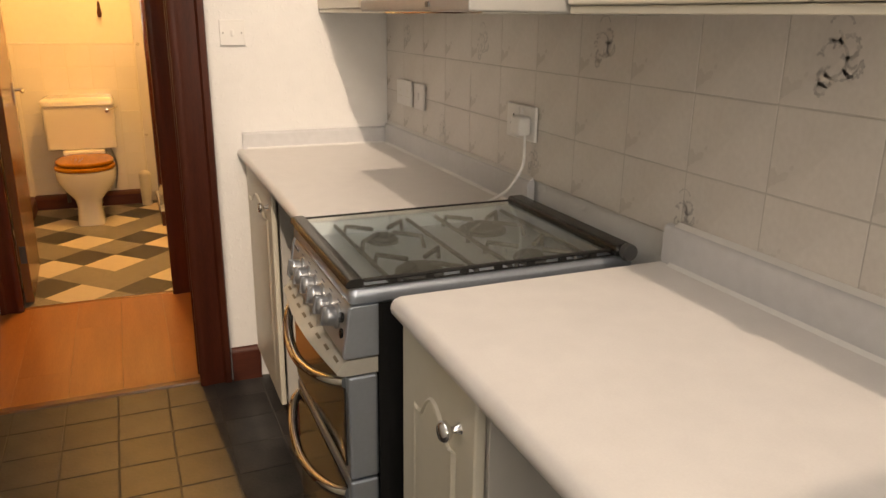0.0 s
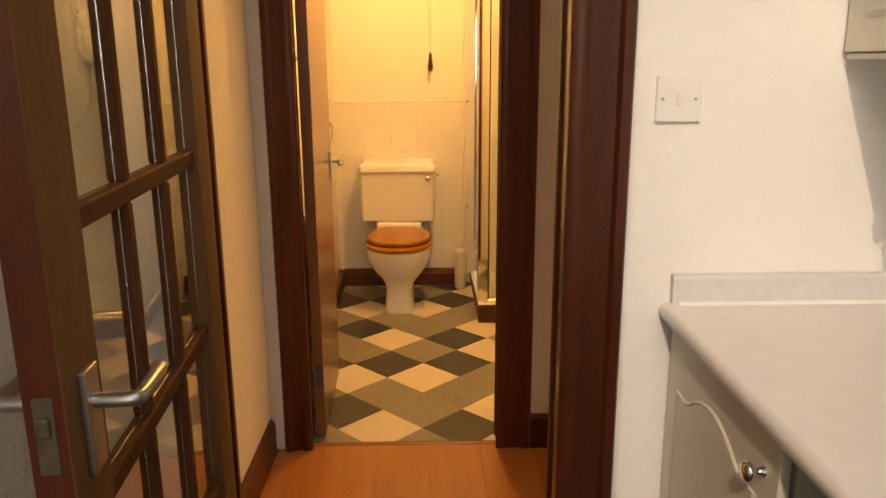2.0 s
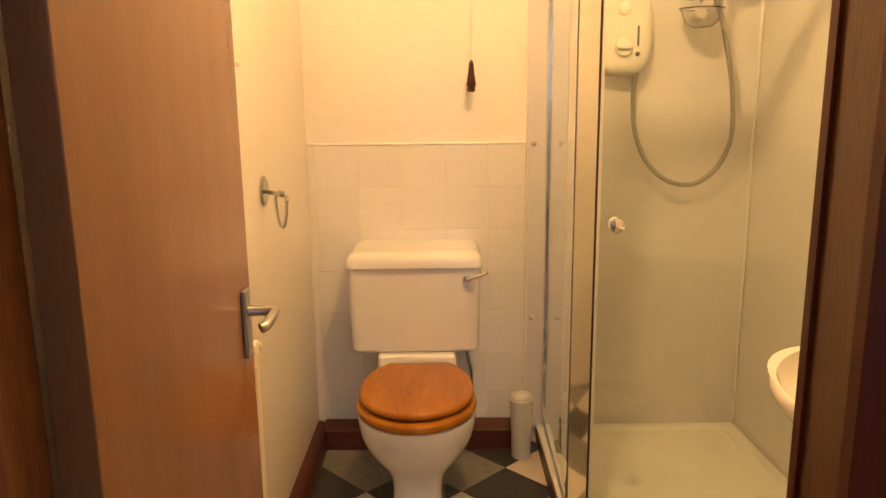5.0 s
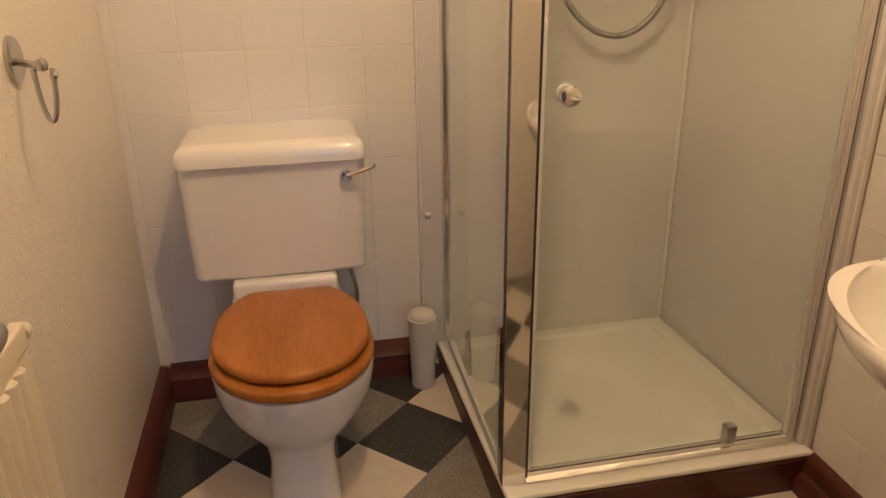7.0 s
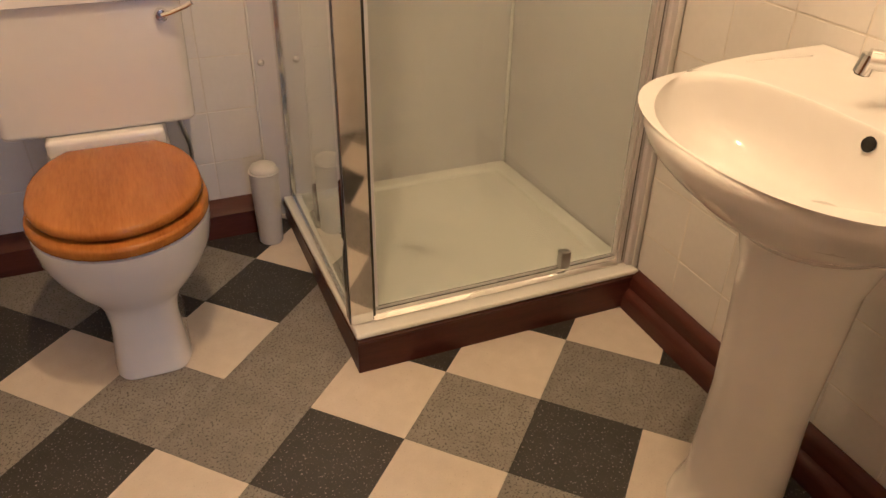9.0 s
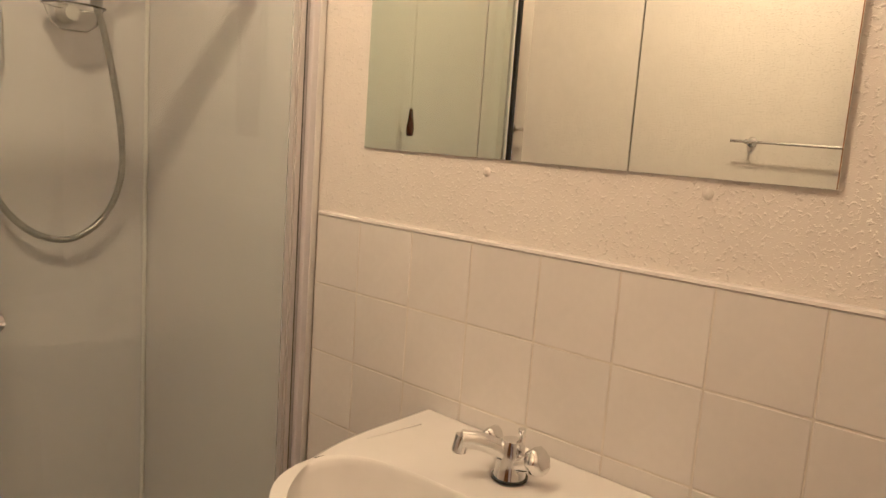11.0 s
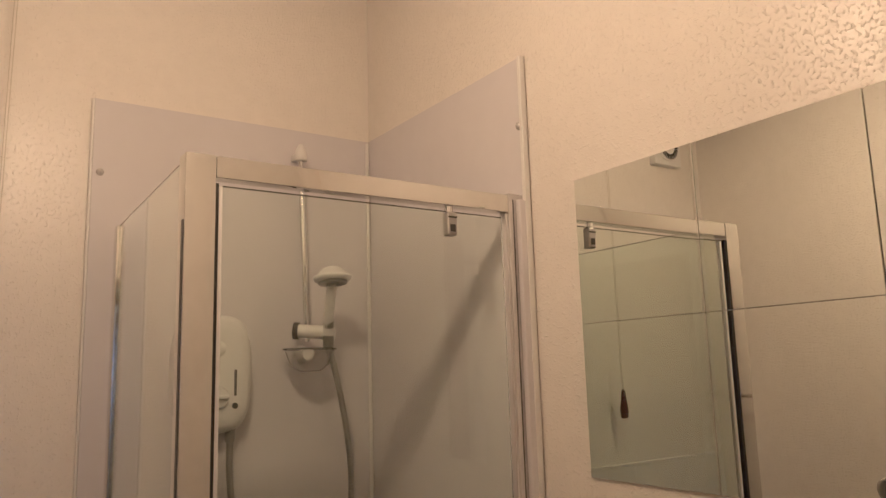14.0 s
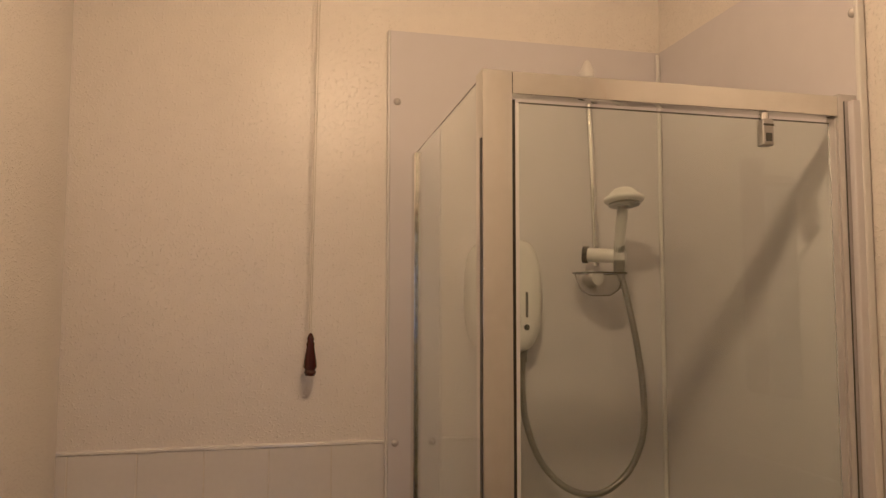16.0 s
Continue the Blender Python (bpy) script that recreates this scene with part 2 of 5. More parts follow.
def lathe(bm, profile, m=None, seg=24):
    """Revolve (radius, height) pairs about z, then move by m."""
    rings = []
    for r, z in profile:
        if r < 1e-5:
            rings.append([bm.verts.new((0, 0, z))])
        else:
            rings.append([bm.verts.new((r * math.cos(2 * math.pi * k / seg), r * math.sin(2 * math.pi * k / seg), z)) for k in range(seg)])
    for a, b in zip(rings, rings[1:]):
        for k in range(seg):
            k2 = (k + 1) % seg
            if len(a) == 1 and len(b) == 1:
                continue
            if len(a) == 1:
                bm.faces.new((a[0], b[k], b[k2]))
            elif len(b) == 1:
                bm.faces.new((a[k], b[0], a[k2]))
            else:
                bm.faces.new((a[k], a[k2], b[k2], b[k]))
    if m is not None:
        bmesh.ops.transform(bm, matrix=m, verts=[v for ring in rings for v in ring])
    return bm


def L(profile, m=None, seg=24):
    return lathe(bmesh.new(), profile, m, seg)


def tube(bm, pts, r, seg=10, closed=False):
    """Sweep a round section along points."""
    pts = [Vector(p) for p in pts]
    n = len(pts)
    rings, up = [], Vector((0, 0, 1))
    prev = None
    for i, p in enumerate(pts):
        a = pts[(i - 1) % n] if closed or i else pts[i]
        b = pts[(i + 1) % n] if closed or i < n - 1 else pts[i]
        d = (b - a).normalized()
        if prev is None:
            s = d.cross(up)
            if s.length < 1e-3:
                s = d.cross(Vector((1, 0, 0)))
        else:
            s = prev - d * prev.dot(d)
        s.normalize()
        prev = s
        q = d.cross(s)
        rings.append([bm.verts.new(p + r * (math.cos(2 * math.pi * k / seg) * s + math.sin(2 * math.pi * k / seg) * q)) for k in range(seg)])
    pairs = list(zip(rings, rings[1:])) + ([(rings[-1], rings[0])] if closed else [])
    for a, b in pairs:
        for k in range(seg):
            bm.faces.new((a[k], a[(k + 1) % seg], b[(k + 1) % seg], b[k]))
    if not closed:
        bm.faces.new(rings[0][::-1])
        bm.faces.new(rings[-1])
    return bm


def T(pts, r, seg=10, closed=False):
    return tube(bmesh.new(), pts, r, seg, closed)


def smooth_path(pts, steps=8):
    """Catmull-Rom through the points."""
    p = [Vector(q) for q in pts]
    p = [2 * p[0] - p[1]] + p + [2 * p[-1] - p[-2]]
    out = []
    for i in range(1, len(p) - 2):
        for k in range(steps):
            t = k / steps
            out.append(0.5 * (2 * p[i] + (p[i + 1] - p[i - 1]) * t + (2 * p[i - 1] - 5 * p[i] + 4 * p[i + 1] - p[i + 2]) * t * t + (3 * p[i] - p[i - 1] - 3 * p[i + 1] + p[i + 2]) * t ** 3))
    out.append(p[-2])
    return out


def prism(bm, outline, h0, h1, m=None, bevel=0.0):
    """Extrude a closed xy outline from z=h0 to z=h1, then move by m."""
    lo = [bm.verts.new((x, y, h0)) for x, y in outline]
    hi = [bm.verts.new((x, y, h1)) for x, y in outline]
    n = len(outline)
    faces = [bm.faces.new(lo[::-1]), bm.faces.new(hi)]
    for k in range(n):
        faces.append(bm.faces.new((lo[k], lo[(k + 1) % n], hi[(k + 1) % n], hi[k])))
    vs = lo + hi
    if bevel:
        es = [e for f in faces[:2] for e in f.edges]
        r = bmesh.ops.bevel(bm, geom=es, offset=bevel, segments=2, affect="EDGES", profile=0.5, clamp_overlap=True)
        vs = [v for v in bm.verts]
    if m is not None:
        bmesh.ops.transform(bm, matrix=m, verts=vs)
    return bm


def P(outline, h0, h1, m=None, bevel=0.0):
    return prism(bmesh.new(), outline, h0, h1, m, bevel)


def loft(bm, rings, cap0=True, cap1=True):
    vr = [[bm.verts.new(p) for p in ring] for ring in rings]
    n = len(vr[0])
    for a, b in zip(vr, vr[1:]):
        for k in range(n):
            bm.faces.new((a[k], a[(k + 1) % n], b[(k + 1) % n], b[k]))
    if cap0:
        bm.faces.new(vr[0][::-1])
    if cap1:
        bm.faces.new(vr[-1])
    return bm


def mesh_of(name, bm, material, smooth=None):
    bmesh.ops.recalc_face_normals(bm, faces=bm.faces[:])
    bm.normal_update()
    limit = math.cos(radians(smooth if smooth is not None else 48))
    area = {f: f.calc_area() for f in bm.faces}
    normals = []
    for f in bm.faces:                       # corner normals weighted by face area
        for v in f.verts:
            s = Vector((0, 0, 0))
            for g in v.link_faces:
                if g is f or g.normal.dot(f.normal) > limit:
                    s += g.normal * area[g]
            normals.append(s.normalized() if s.length > 1e-12 else f.normal.copy())
    me = bpy.data.meshes.new(name)
    bm.to_mesh(me)
    bm.free()
    me.materials.append(material)
    me.shade_smooth()
    me.normals_split_custom_set(normals)
    return me


def part(name, bm, material, parent, label="", smooth=None):
    ob = new(name, mesh_of(name, bm, material, smooth))
    ob.parent = parent
    if label:
        ob["label"] = label
    return ob


def thing(name, label, category, at=(0, 0, 0), group="", kind="", rz=0):
    ob = new(name)
    ob.matrix_world = pose(*at, 0, 0, rz)
    ob.empty_display_size = 0.05
    return tagged(ob, label, category, group, kind)


def solo(name, bm, material, label, category, group="", kind="", smooth=None):
    return tagged(new(name, mesh_of(name, bm, material, smooth)), label, category, group, kind)


def struct(name, bm, material, label, category):
    return solo(name, bm, material, label, category, kind="structure")


# ---- structure: plan ----
XL, XR = -0.515, 1.10          # left and right wall faces of the rooms in line
YK, YH0, YH1, YB0, YB1 = 2.015, 2.115, 3.09, 3.165, 5.25   # kitchen end wall, hall, bathroom
YS, ZK, ZB, XE = -2.2, 2.47, 2.765, 5.2
KD0, KD1 = -0.405, 0.335       # kitchen door opening
BD0, BD1 = -0.376, 0.307       # bathroom door opening
HD = 2.03

# outer long walls
struct("wall_left_kitchen", B(XL - 0.12, XL, YS, YK, 0, ZK), M_KLEFT, "white textured kitchen wall behind the radiator", "wall")
struct("wall_left_hall", B(XL - 0.12, XL, YK, YB0 - 0.004, 0, ZB), M_HWALL, "cream painted hall wall", "wall")
struct("wall_left_bath", B(XL - 0.12, XL, YB0, YB1, 0, ZB), M_BWALL, "cream stippled bathroom wall", "wall")
struct("wall_right_kitchen", B(XR + 0.006, XR + 0.126, YS, YK, 0, ZK), M_KWALL, "white textured kitchen wall behind the tiles", "wall")
struct("wall_right_bath", B(XR, XR + 0.12, YB0, YB1, 0, ZB), M_BWALL, "cream stippled bathroom wall with mirror and basin", "wall")
struct("wall_rear_bath", B(XL - 0.12, XR + 0.12, YB1, YB1 + 0.12, 0, ZB), M_BWALL, "cream stippled bathroom wall behind the toilet", "wall")
# unseen hall end on the far right, set far off to limit bounced light
struct("wall_hall_end", B(XE, XE + 0.1, YH0 - 0.1, YB0, 0, ZB), M_HWALL, "plain hall end wall, added out of view", "wall")
# kitchen end wall with door opening
bm = bmesh.new()
for a, b, z0, z1 in ((XL - 0.12, KD0, 0, ZK), (KD1 + 0.028, XE + 0.1, 0, ZK), (KD0, KD1 + 0.028, HD, ZK)):
    box(bm, a, b, YK + 0.0, YK + 0.06, z0, z1)
struct("wall_kitchen_end", bm, M_KWALL, "white textured kitchen end wall with a doorway", "wall")
bm = bmesh.new()
for a, b, z0, z1 in ((XL, KD0, 0, ZB), (KD1 + 0.028, XE, 0, ZB), (KD0, KD1 + 0.028, HD, ZB)):
    box(bm, a, b, YK + 0.063, YH0, z0, z1)
struct("wall_hall_south", bm, M_HWALL, "cream hall face of the kitchen wall", "wall")
bm = bmesh.new()
for a, b, z0, z1 in ((XL, BD0 - 0.028, 0, ZB), (BD1 + 0.028, XE, 0, ZB), (BD0 - 0.028, BD1 + 0.028, HD, ZB)):
    box(bm, a, b, YH1, YH1 + 0.035, z0, z1)
struct("wall_hall_north", bm, M_HWALL, "shaded hall wall around the bathroom doorway", "wall")
bm = bmesh.new()
for a, b, z0, z1 in ((XL, BD0 - 0.028, 0, ZB), (BD1 + 0.028, XR, 0, ZB), (BD0 - 0.028, BD1 + 0.028, HD, ZB)):
    box(bm, a, b, YH1 + 0.038, YB0, z0, z1)
struct("wall_bath_south", bm, M_BWALL, "cream bathroom wall around its doorway", "wall")
# unseen kitchen back wall with an added window for the fill lamp
WX0, WX1, WZ0, WZ1 = -0.25, 0.85, 1.05, 2.15
bm = bmesh.new()
for a, b, z0, z1 in ((XL - 0.12, WX0, 0, ZK), (WX1, XR + 0.126, 0, ZK), (WX0, WX1, 0, WZ0), (WX0, WX1, WZ1, ZK)):
    box(bm, a, b, YS - 0.15, YS, z0, z1)
struct("wall_kitchen_back", bm, M_KWALL, "white kitchen back wall, unseen, with an added window", "wall")
win = thing("window_1", "unseen white framed window added in the kitchen back wall", "window", (0, 0, 0), kind="structure")
bm = bmesh.new()
for a, b, z0, z1 in ((WX0, WX0 + 0.06, WZ0, WZ1), (WX1 - 0.06, WX1, WZ0, WZ1), (WX0 + 0.06, WX1 - 0.06, WZ0, WZ0 + 0.06), (WX0 + 0.06, WX1 - 0.06, WZ1 - 0.06, WZ1), (0.27, 0.33, WZ0 + 0.06, WZ1 - 0.06)):
    box(bm, a, b, YS - 0.11, YS - 0.05, z0, z1, 0.004)
part("window_frame", bm, M_WPLAS, win)
for a, b in ((WX0 + 0.06, 0.27), (0.33, WX1 - 0.06)):
    pane = part("pane", B(a, b, YS - 0.085, YS - 0.079, WZ0 + 0.06, WZ1 - 0.06), M_WGLASS, win)
    pane.visible_shadow = False
# ceilings
RX0, RX1, RY0, RY1, RXB, RYB = -0.36, 0.63, -1.42, -0.80, 0.02, -2.12     # added opening, its slanted outline cuts the sun to the lit wall area
SX, SY = 0.224, 1.22
bm = bmesh.new()
for a, b, c, d in ((XL - 0.12, RX0, YS - 0.15, YK + 0.06), (RX1, XR + 0.126, YS - 0.15, YK + 0.06), (RX0, RXB, YS - 0.15, RY0), (RXB, RX1, YS - 0.15, RYB), (RX0, RX1, SY, YK + 0.06)):
    box(bm, a, b, c, d, ZK, ZK + 0.04)
prism(bm, [(RX0, RY1), (SX, SY), (RX0, SY)], ZK, ZK + 0.04)
struct("ceiling_kitchen", bm, M_CEIL, "white kitchen ceiling, unseen, with an opening added for the sun", "ceiling")
# unseen frame and pane around the opening added for the sun
roof = thing("window_2", "unseen rooflight added to shape the sunlight", "window", kind="structure")
roof_edge = [(RX0, RY0), (RXB, RY0), (RXB, RYB), (RX1, RYB), (RX1, SY), (SX, SY), (RX0, RY1)]
for (xa, ya), (xb, yb) in zip(roof_edge, roof_edge[1:] + roof_edge[:1]):
    ln = math.hypot(xb - xa, yb - ya)
    part("window_frame", B(0, ln, -0.02, 0, ZK + 0.042, ZK + 0.062, 0.003, 2, Matrix.Translation((xa, ya, 0)) @ Matrix.Rotation(math.atan2(yb - ya, xb - xa), 4, "Z")), M_WPLAS, roof)
rp = part("pane", P(roof_edge, ZK + 0.050, ZK + 0.056), M_WGLASS, roof)
rp.visible_shadow = False
struct("ceiling_hall_and_bath", B(XL - 0.12, XE + 0.1, YK + 0.063, YB1 + 0.12, ZB, ZB + 0.1), M_CEIL, "cream white ceiling over hall and bathroom", "ceiling")
# floors
floor_k = struct("floor_kitchen", B(XL - 0.12, XR + 0.126, YS - 0.15, 2.055, -0.12, -0.003), M_KGROUT, "dark grey vinyl tile kitchen floor", "floor")
floor_h = struct("floor_hall", B(XL - 0.12, XE + 0.1, 2.058, 3.118, -0.12, -0.010), M_SUB, "orange beech laminate hall floor", "floor")
floor_b = struct("floor_bath", B(XL - 0.12, XR + 0.12, 3.121, YB1 + 0.12, -0.12, -0.003), M_SUB, "diagonal harlequin vinyl bathroom floor in cream, grey and charcoal", "floor")


def section(bm, pts, axis, a, b, m=None):
    """Extrude a (u, v) section; axis 'x': u is y, v is z; 'y': u is x, v is z; 'z': u is x, v is y."""
    def place(u, v, w):
        return {"x": (w, u, v), "y": (u, w, v), "z": (u, v, w)}[axis]
    loft(bm, [[place(u, v, a) for u, v in pts], [place(u, v, b) for u, v in pts]])
    if m is not None:
        bmesh.ops.transform(bm, matrix=m, verts=bm.verts[:])
    return bm


def skirt(name, axis, face, out, a, b, h=0.10, d=0.018, z0=0.0):
    """Skirting with a rounded top along axis; it stands on the wall face and sticks out by out*d."""
    o = out
    pts = [(face, z0), (face + o * d, z0), (face + o * d, z0 + h - 0.022), (face + o * d * 0.8, z0 + h - 0.012), (face + o * d * 0.45, z0 + h - 0.003), (face, z0 + h)]
    return struct(name, section(bmesh.new(), pts, axis, a, b), M_SKIRT if axis == "x" else M_SKIRTY, "dark mahogany stained skirting board", "skirting")


skirt("baseboard_kitchen_end", "x", YK, -1, 0.452, 0.56, 0.135)
skirt("baseboard_hall_left", "y", XL, 1, YH0 + 0.03, YH1 - 0.03, 0.135)
skirt("baseboard_hall_north", "x", YH1, -1, 0.425, XE, 0.13)
skirt("baseboard_bath_rear", "x", YB1 - 0.010, -1, XL + 0.03, 0.29, 0.097, 0.068)
skirt("baseboard_bath_left", "y", XL, 1, YB0 + 0.03, YB1 - 0.02, 0.095, 0.038)
skirt("baseboard_bath_right_low", "y", XR - 0.034, -1, YB0 + 0.04, 4.440, 0.058, 0.020)
skirt("baseboard_bath_right", "y", XR - 0.012, -1, YB0 + 0.04, 4.445, 0.108, 0.0215)


def door_frame(name, x0, x1, y0, y1, aw_l, aw_r, label, both=(True, True)):
    """Lining with stops and moulded architraves; aw: architrave widths."""
    fr = thing(name, label, "door frame", kind="structure")
    t = 0.028
    part("lining", B(x0, x0 + t, y0 - 0.004, y1 + 0.004, 0, HD, 0.002), M_LINING, fr, "golden brown varnished lining")
    part("lining", B(x1 - t, x1, y0 - 0.004, y1 + 0.004, 0, HD, 0.002), M_LINING, fr, "golden brown varnished lining")
    part("head_lining", B(x0 + t, x1 - t, y0 - 0.004, y1 + 0.004, HD - t, HD, 0.002), M_DWOOD, fr)
    for side, face, out in ((0, y0, -1), (1, y1, 1)):
        if not both[side]:
            continue
        def prof(w, inner, sgn):
            i = inner - sgn * 0.006
            return [(i, face - out * 0.004), (i, face + out * 0.012), (i + sgn * 0.012, face + out * 0.018), (i + sgn * 0.03, face + out * 0.018), (i + sgn * 0.036, face + out * 0.013),
                    (i + sgn * (w - 0.03), face + out * 0.013), (i + sgn * (w - 0.022), face + out * 0.022), (i + sgn * (w - 0.004), face + out * 0.022), (i + sgn * w, face + out * 0.017), (i + sgn * w, face + out * 0.001)]
        part("architrave", section(bmesh.new(), prof(aw_l, x0 + t, -1), "z", 0, HD + 0.06), M_DWOOD, fr)
        part("architrave", section(bmesh.new(), prof(aw_r, x1 - t, 1), "z", 0, HD + 0.06), M_DWOOD, fr)
        part("head_architrave", B(x0 - aw_l + t + 0.008, x1 + aw_r - t - 0.008, min(face, face + out * 0.02), max(face, face + out * 0.02), HD - t - 0.0, HD + 0.058, 0.004), M_DWOOD, fr)
    return fr


kf = door_frame("door_frame_kitchen", KD0, KD1 + 0.028, YK, YH0, 0.085, 0.118, "dark red mahogany stained frame of the kitchen doorway")
bf = door_frame("door_frame_bath", BD0 - 0.028, BD1 + 0.028, YH1, YB0, 0.098, 0.125, "dark mahogany stained frame of the bathroom doorway", (True, False))

part("architrave", section(bmesh.new(), [(BD1 - 0.004, YB0 + 0.001), (BD1 - 0.004, YB0 + 0.014), (BD1 + 0.008, YB0 + 0.019), (BD1 + 0.026, YB0 + 0.019), (BD1 + 0.032, YB0 + 0.014), (BD1 + 0.070, YB0 + 0.014), (BD1 + 0.076, YB0 + 0.020), (BD1 + 0.090, YB0 + 0.020), (BD1 + 0.094, YB0 + 0.015), (BD1 + 0.094, YB0 + 0.001)], "z", 0, HD + 0.06), M_DWOOD, bf)

# ---- kitchen: worktops and cabinets ----
def worktop(y0, y1, label, dz=0.0, dx=0.0):
    w = thing("worktop", label, "worktop", group="kitchen worktops")
    sec = [(1.098, 0.867), (0.552, 0.867), (0.543, 0.870), (0.537, 0.878), (0.535, 0.886), (0.537, 0.894), (0.543, 0.902), (0.552, 0.905), (1.098, 0.905)]
    sec = [(u + (dx if u < 1 else 0), v + dz) for u, v in sec]
    part("top", section(bmesh.new(), sec, "y", y0, y1), M_WTOP, w)
    up = [(1.098, 0.905), (1.078, 0.905), (1.078, 0.970), (1.081, 0.976), (1.087, 0.979), (1.098, 0.979)]
    up = [(u, v + dz) for u, v in up]
    part("upstand", section(bmesh.new(), up, "y", y0, y1 - (0.021 if y1 > 1.9 else 0)), M_UPST, w, "grey speckled laminate upstand")
    part("sealant", section(bmesh.new(), [(1.079, 0.905 + dz), (1.070, 0.905 + dz), (1.079, 0.911 + dz)], "y", y0, y1 - 0.025), M_WPLAS, w)
    part("top_sealant", section(bmesh.new(), [(1.0935, 0.979 + dz), (1.083, 0.9785 + dz), (1.0935, 0.986 + dz)], "y", y0, y1 - 0.022), M_WPLAS, w, "white sealant bead")
    return w


wt1 = worktop(0.875, 2.012, "off-white laminate worktop with a rounded front edge beside the cooker", 0.0, -0.010)
part("end_upstand", section(bmesh.new(), [(2.012, 0.905), (1.993, 0.905), (1.993, 0.955), (1.996, 0.961), (2.001, 0.964), (2.012, 0.964)], "x", 0.546, 1.097), M_UPST, wt1, "grey speckled laminate upstand")
part("sealant", section(bmesh.new(), [(1.994, 0.905), (1.985, 0.905), (1.994, 0.911)], "x", 0.56, 1.07), M_WPLAS, wt1)
LIFT = 0.024
wt2 = worktop(-1.60, 0.352, "long off-white laminate worktop with a rounded front edge", LIFT)


def knob(parent, at, axis_rot):
    prof = [(0.0, 0), (0.008, 0.0), (0.006, 0.006), (0.005, 0.012), (0.010, 0.016), (0.0155, 0.021), (0.016, 0.026), (0.012, 0.031), (0.0, 0.032)]
    return part("knob", L(prof, Matrix.Translation(at) @ axis_rot, 18), M_CHROME, parent, "polished chrome knob")


NEGX = Matrix.Rotation(radians(-90), 4, "Y")


def cathedral_door(parent, x, y0, y1, z0, z1, knob_at=None, m=None):
    """Cream door facing -x with a raised panel under a cathedral arch."""
    bm = box(bmesh.new(), x, x + 0.018, y0 + 0.002, y1 - 0.002, z0, z1, 0.004)
    a, b, c, d = y0 + 0.06, y1 - 0.06, z0 + 0.06, z1 - 0.085
    w = b - a
    def outline(inset):
        pts = [(a + inset, c + inset), (b - inset, c + inset), (b - inset, d - 0.03)]
        for k in range(1, 20):
            f = k / 20
            rise = 0.0 if f < 0.18 or f > 0.82 else 0.045 * math.sin(math.pi * (f - 0.18) / 0.64) ** 0.8
            pts.append((b - inset - f * (w - 2 * inset), d - 0.03 + rise - inset * 0.3))
        pts.append((a + inset, d - 0.03))
        return pts
    o0, o1, o2 = outline(0), outline(0.010), outline(0.035)
    loft(bm, [[(x - 0.0005, p, q) for p, q in o0], [(x - 0.005, p, q) for p, q in o1], [(x - 0.0015, p, q) for p, q in outline(0.016)], [(x - 0.006, p, q) for p, q in o2]], cap0=False)
    if m is not None:
        bmesh.ops.transform(bm, matrix=m, verts=bm.verts[:])
    dr = part("door", bm, M_CAB, parent, "cream door with a cathedral arch panel")
    if knob_at:
        mm = Matrix.Translation((x, *knob_at)) @ NEGX
        prof = [(0.0, 0), (0.009, 0.0), (0.006, 0.006), (0.005, 0.012), (0.010, 0.016), (0.0155, 0.021), (0.016, 0.026), (0.012, 0.031), (0.0, 0.032)]
        kb = L(prof, (m @ mm) if m is not None else mm, 18)
        part("knob", kb, M_CHROME, dr, "polished chrome knob")
    return dr


def carcass(parent, x0, x1, y0, y1, z0, z1, material=None):
    material = material or M_CABW
    t = 0.016
    part("side_panel", B(x0, x1, y0, y0 + t, z0, z1, 0.001), material, parent)
    part("side_panel", B(x0, x1, y1 - t, y1, z0, z1, 0.001), material, parent)
    part("bottom_panel", B(x0, x1, y0 + t, y1 - t, z0, z0 + t), material, parent)
    part("back_panel", B(x1 - 0.006, x1, y0 + t, y1 - t, z0 + t, z1), material, parent)
    part("top_panel", B(x0, x1 - 0.006, y0 + t, y1 - t, z1 - t, z1), material, parent)


base1 = thing("base_cabinet", "cream kitchen base cabinet with its arched door slightly ajar", "cabinet", group="base cabinets")
carcass(base1, 0.573, 1.095, 1.512, 2.008, 0.125, 0.866)
cathedral_door(base1, 0.552, 1.508, 2.006, 0.128, 0.862, (1.555, 0.795), Matrix.Translation((0.571, 2.006, 0)) @ Matrix.Rotation(radians(-0.5), 4, "Z") @ Matrix.Translation((-0.571, -2.006, 0)))
# beige plinth given the skirting stain to stand in for the shade here
part("plinth", B(0.600, 0.616, 1.512, 2.008, 0.0, 0.125), M_SKIRTY, base1, "plinth coloured dark for the shade under the door")
base2 = thing("base_cabinet", "narrow cream kitchen base cabinet with an arched door", "cabinet", group="base cabinets")
carcass(base2, 0.573, 1.095, 0.055, 0.348, 0.125, 0.866 + LIFT)
cathedral_door(base2, 0.553, 0.058, 0.346, 0.128, 0.862 + LIFT, (0.108, 0.795 + LIFT))
part("plinth", B(0.615, 0.631, 0.055, 0.348, 0.0, 0.125), M_CABW, base2)
base3 = thing("base_cabinet", "cream kitchen base cabinet past the empty appliance space", "cabinet", group="base cabinets")
carcass(base3, 0.573, 1.095, -1.58, -0.62, 0.125, 0.866 + LIFT)
cathedral_door(base3, 0.553, -1.575, -1.10, 0.128, 0.862 + LIFT, (-1.15, 0.795 + LIFT))
cathedral_door(base3, 0.553, -1.10, -0.625, 0.128, 0.862 + LIFT, (-1.05, 0.795 + LIFT))
